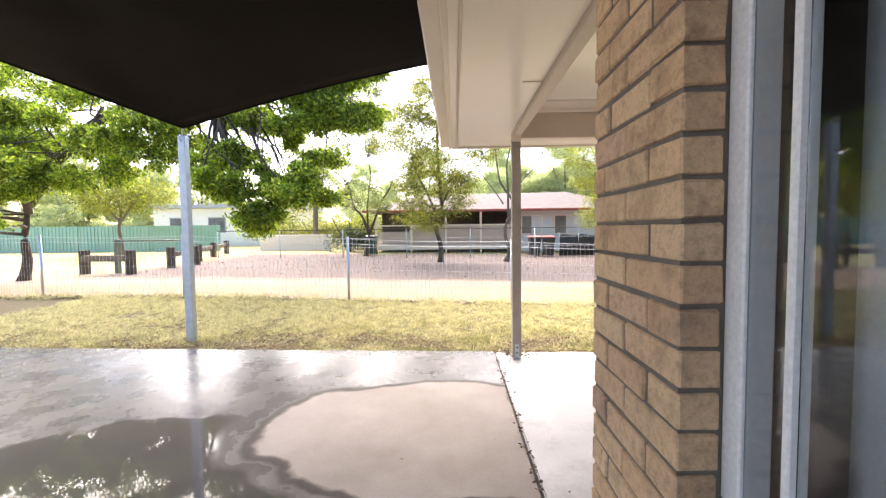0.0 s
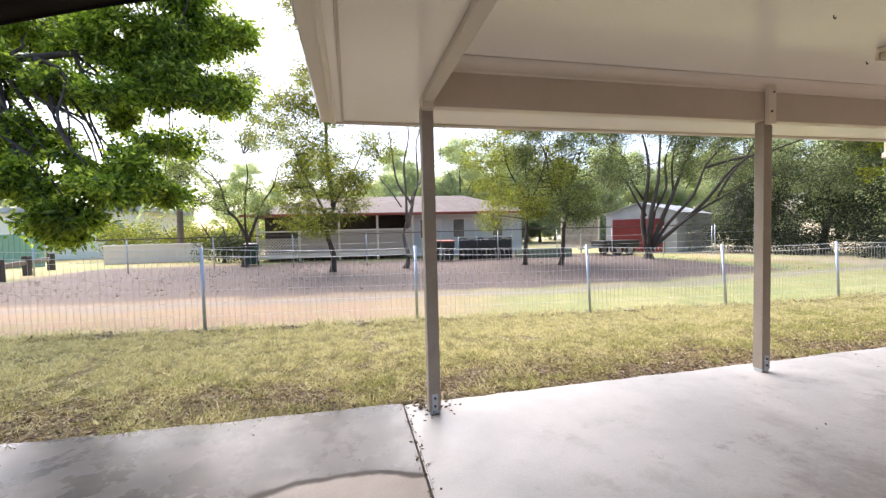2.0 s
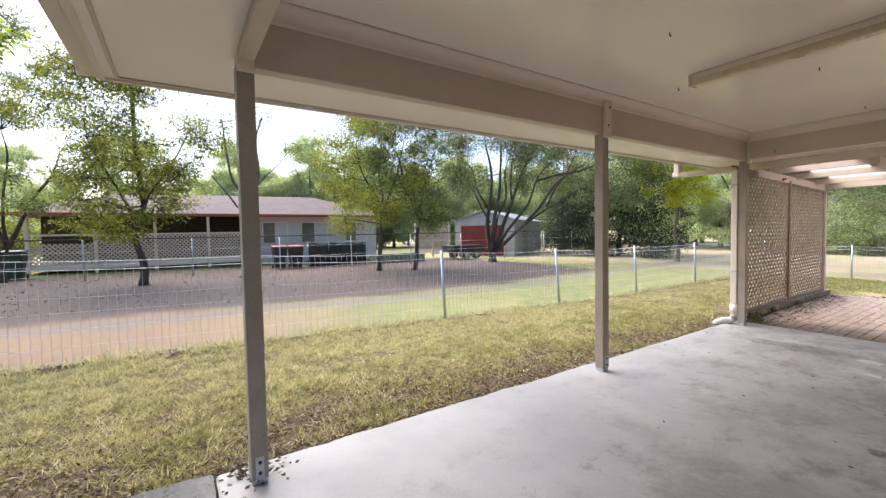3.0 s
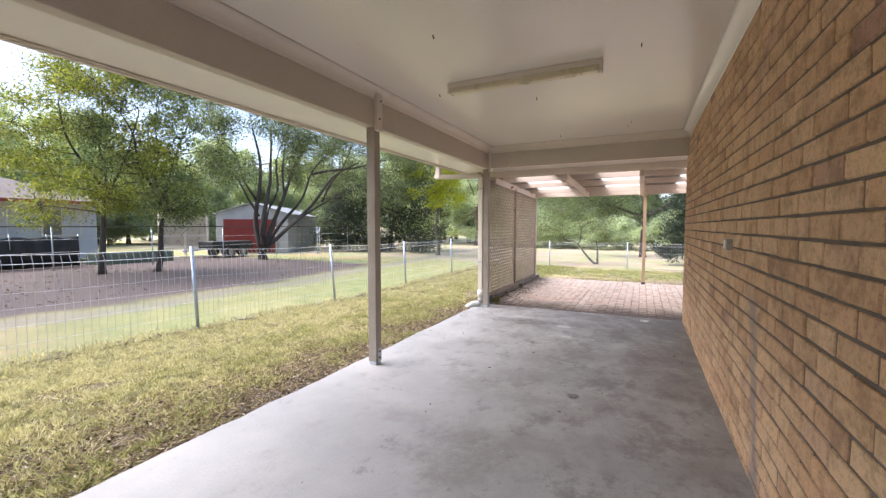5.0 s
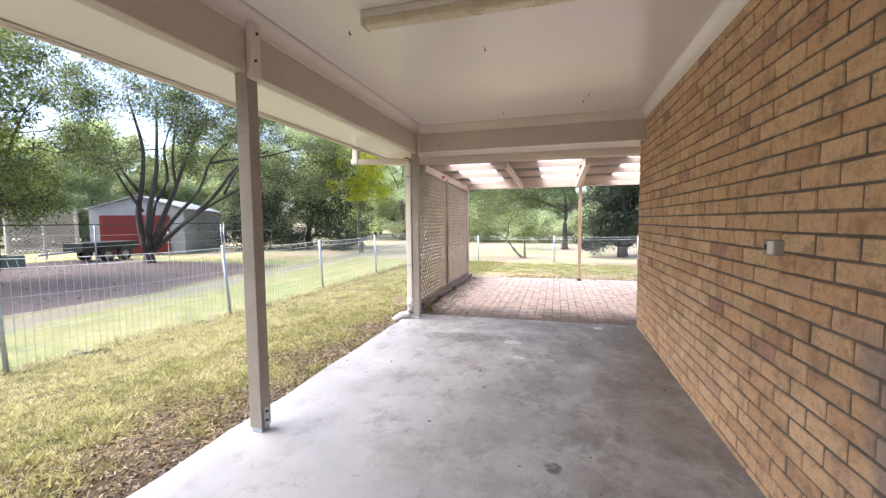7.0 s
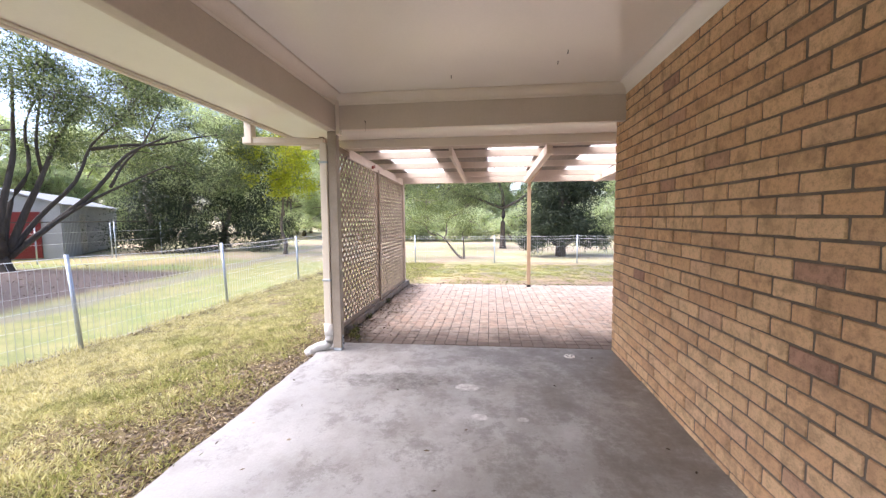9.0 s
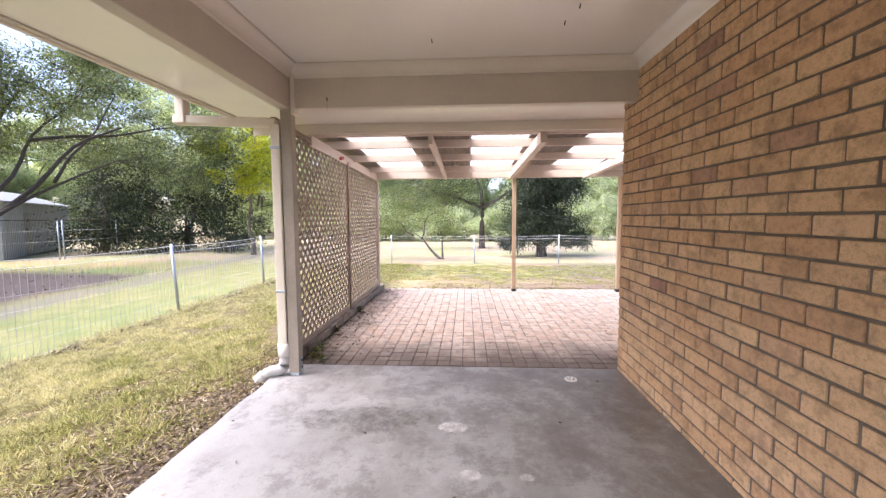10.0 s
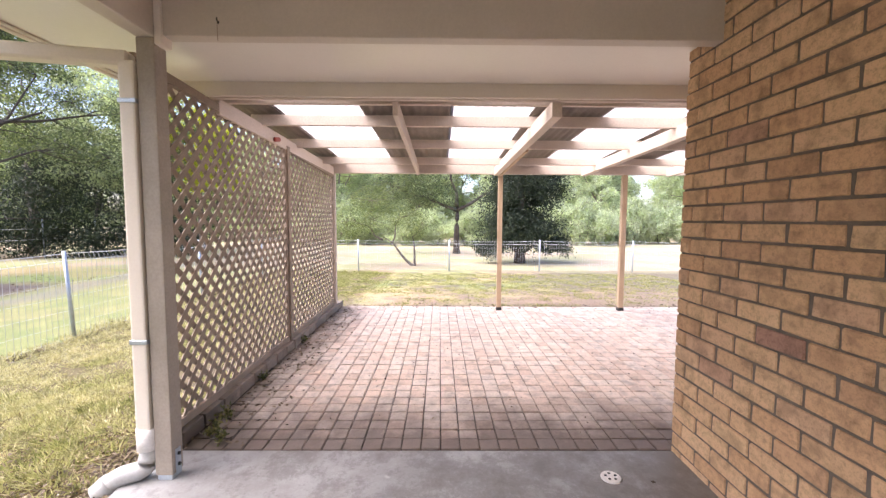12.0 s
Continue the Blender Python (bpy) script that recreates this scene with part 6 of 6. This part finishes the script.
part("side", box(9.2, 12.2, 22.94, 23.0, -0.3, 0.22, 0.02), GREENP, gb2)
part("side", box(9.2, 9.26, 22.06, 22.94, -0.3, 0.22, 0.02), GREENP, gb2)
part("side", box(12.14, 12.2, 22.06, 22.94, -0.3, 0.22, 0.02), GREENP, gb2)
part("soil", box(9.26, 12.14, 22.06, 22.94, -0.3, 0.14), DIRT, gb2)

n = 6000
fxx = lr.uniform(-14, 19, n)
litter("leaf_litter", "dark leaves and twigs caught along the fence foot", np.stack([fxx, 8.2 + lr.normal(size=n) * 0.07, np.array([ground_z(a, 8.2) + 0.02 for a in fxx])], 1), 0.075, 77)
n = 6000
mx, my = lr.uniform(-11, 17, n), lr.uniform(12.4, 22, n)
litter("mulch", "brown bark and twig mulch under the trees", np.stack([mx, my, np.array([ground_z(a, b) + 0.012 for a, b in zip(mx, my)])], 1), 0.055, 78)
n = 500
litter("leaf_litter", "dry leaves strewn over the clay pavers", np.stack([7.3 + 4 * lr.uniform(0, 1, n) ** 0.8, lr.uniform(-0.5, 4.5, n), np.full(n, 0.010)], 1), 0.022, 79)

L_WEED = leaf_mat("weed_leaf", [(0.0, (0.06, 0.07, 0.03)), (0.5, (0.13, 0.14, 0.06)), (1.0, (0.28, 0.25, 0.13))])


def weed(x, y, r, leaves, seed):
    rng = np.random.default_rng(seed)
    t = thing("weed", "small straggling green weed at the paver edge", "weed", (x, y, 0.0), "weeds")
    runs, cs, ds = [], [], []
    for _ in range(9):
        a, tilt = rng.uniform(0, 6.28), rng.uniform(0.3, 1.2)
        tip = np.array((math.cos(a) * r * tilt, math.sin(a) * r * tilt * 0.7, r * (1.25 - tilt * 0.8)))
        base = np.array((x, y, 0.0))
        runs.append(([tuple(base), tuple(base + tip * 0.55 + (0, 0, 0.02)), tuple(base + tip)], [0.0025, 0.002, 0.001]))
        k = rng.uniform(0.25, 1.0, leaves // 9)[:, None]
        cs.append(base + tip * k)
        ds.append(rng.normal(size=(leaves // 9, 3)) + np.array((0, 0, 0.4)))
    tubes("stem", runs, L_WEED, t, 4)
    blades("leaves", np.concatenate(cs), np.concatenate(ds), 0.03, 0.014, L_WEED, t, rng)


for i, (x, y, r, n) in enumerate(((7.42, 4.38, 0.11, 110), (7.62, 4.42, 0.09, 80), (7.32, 4.30, 0.07, 70), (8.3, 4.46, 0.08, 60), (9.4, 4.46, 0.08, 50))):
    weed(x, y, r, n, 90 + i)

# ---- bricks ----
class Rest:
    def __init__(self):
        self.v, self.f = [], []

    def add(self, me, m):
        o = len(self.v)
        self.v += [tuple(m @ v.co) for v in me.vertices]
        self.f += [tuple(k + o for k in p.vertices) for p in me.polygons]


def lay(me, m, wall, rest, single):
    if single:
        ob = new("brick", me)
        ob.matrix_basis = m
        ob.parent = wall
    else:
        rest.add(me, m)


wob = random.Random(21)
rest = Rest()
for k in range(COURSES):
    z = 0.0387 + (k - 1) * PITCH
    x = EX + 0.03 - (LONG if k % 2 else HALF)
    l = LONG if k % 2 else HALF
    while x + l > WX + 0.05:
        x0 = max(x, WX)
        n = min(x + l, EX) - x0
        form = HALF if n < 0.16 else LONG
        m = pose(x0, WY + wob.uniform(-0.003, 0.003), z + wob.uniform(-0.0012, 0.0012), 0, wob.uniform(-0.25, 0.25), wob.uniform(-0.4, 0.4)) @ Matrix.Diagonal((n / form, 1, wob.uniform(0.985, 1.012), 1))
        lay(wob.choice(brick_forms[form]), m, wall_north, rest, 1.05 < x0 < 3.45)
        x, l = x - BL, LONG
tagged(pydata("bricks_rest", rest.v, rest.f, BRICK_J, wall_north), kind="stuff")
rest = Rest()
for k in range(COURSES):
    z = 0.0387 + (k - 1) * PITCH
    runs = [(0.972, 0.142), (1.125, LONG), (1.380, 0.117)] if k % 2 else [(0.972, 0.276), (1.258, 0.239)]
    for y0, l in runs:
        form = HALF if l < 0.16 else LONG
        m = pose(WX + wob.uniform(-0.003, 0.003), y0, z + wob.uniform(-0.0012, 0.0012), 0, wob.uniform(-0.3, 0.3), 90 + wob.uniform(-0.5, 0.5)) @ Matrix.Diagonal((l / form, 1, wob.uniform(0.985, 1.012), 1))
        lay(wob.choice(brick_forms[form]), m, wall_west, rest, True)
    y = 0.962 - (0.128 if k % 2 else 0.0)
    while y > -6 and z < 0.70:
        lay(wob.choice(brick_forms[LONG]), pose(WX, y - LONG, z, 0, 0, 90), wall_west, rest, False)
        y -= BL
for i in range(20):
    m = pose(WX - 0.02, 0.965 - i * 0.086, 0.745, 0, 0, 90) @ pose(0, 0, 0, -8, 0, 0) @ Matrix.Diagonal((0.31, 1.3, 0.57, 1))
    ob = new("brick", brick_forms[LONG][i % 7])
    ob.matrix_basis = m @ pose(-LONG, 0, 0)
    ob.parent = sillb
tagged(pydata("bricks_rest", rest.v, rest.f, BRICK_J, wall_west), kind="stuff")
rest = Rest()
for k in range(COURSES):
    z = 0.0387 + (k - 1) * PITCH
    y = WY - (HALF + 0.01 if k % 2 else 0.0) - LONG
    while y > -1.5:
        rest.add(wob.choice(brick_forms[LONG]), pose(EX, y, z, 0, 0, -90) @ pose(-LONG, 0, 0))
        y -= BL
tagged(pydata("bricks_rest", rest.v, rest.f, BRICK_J, wall_east), kind="stuff")
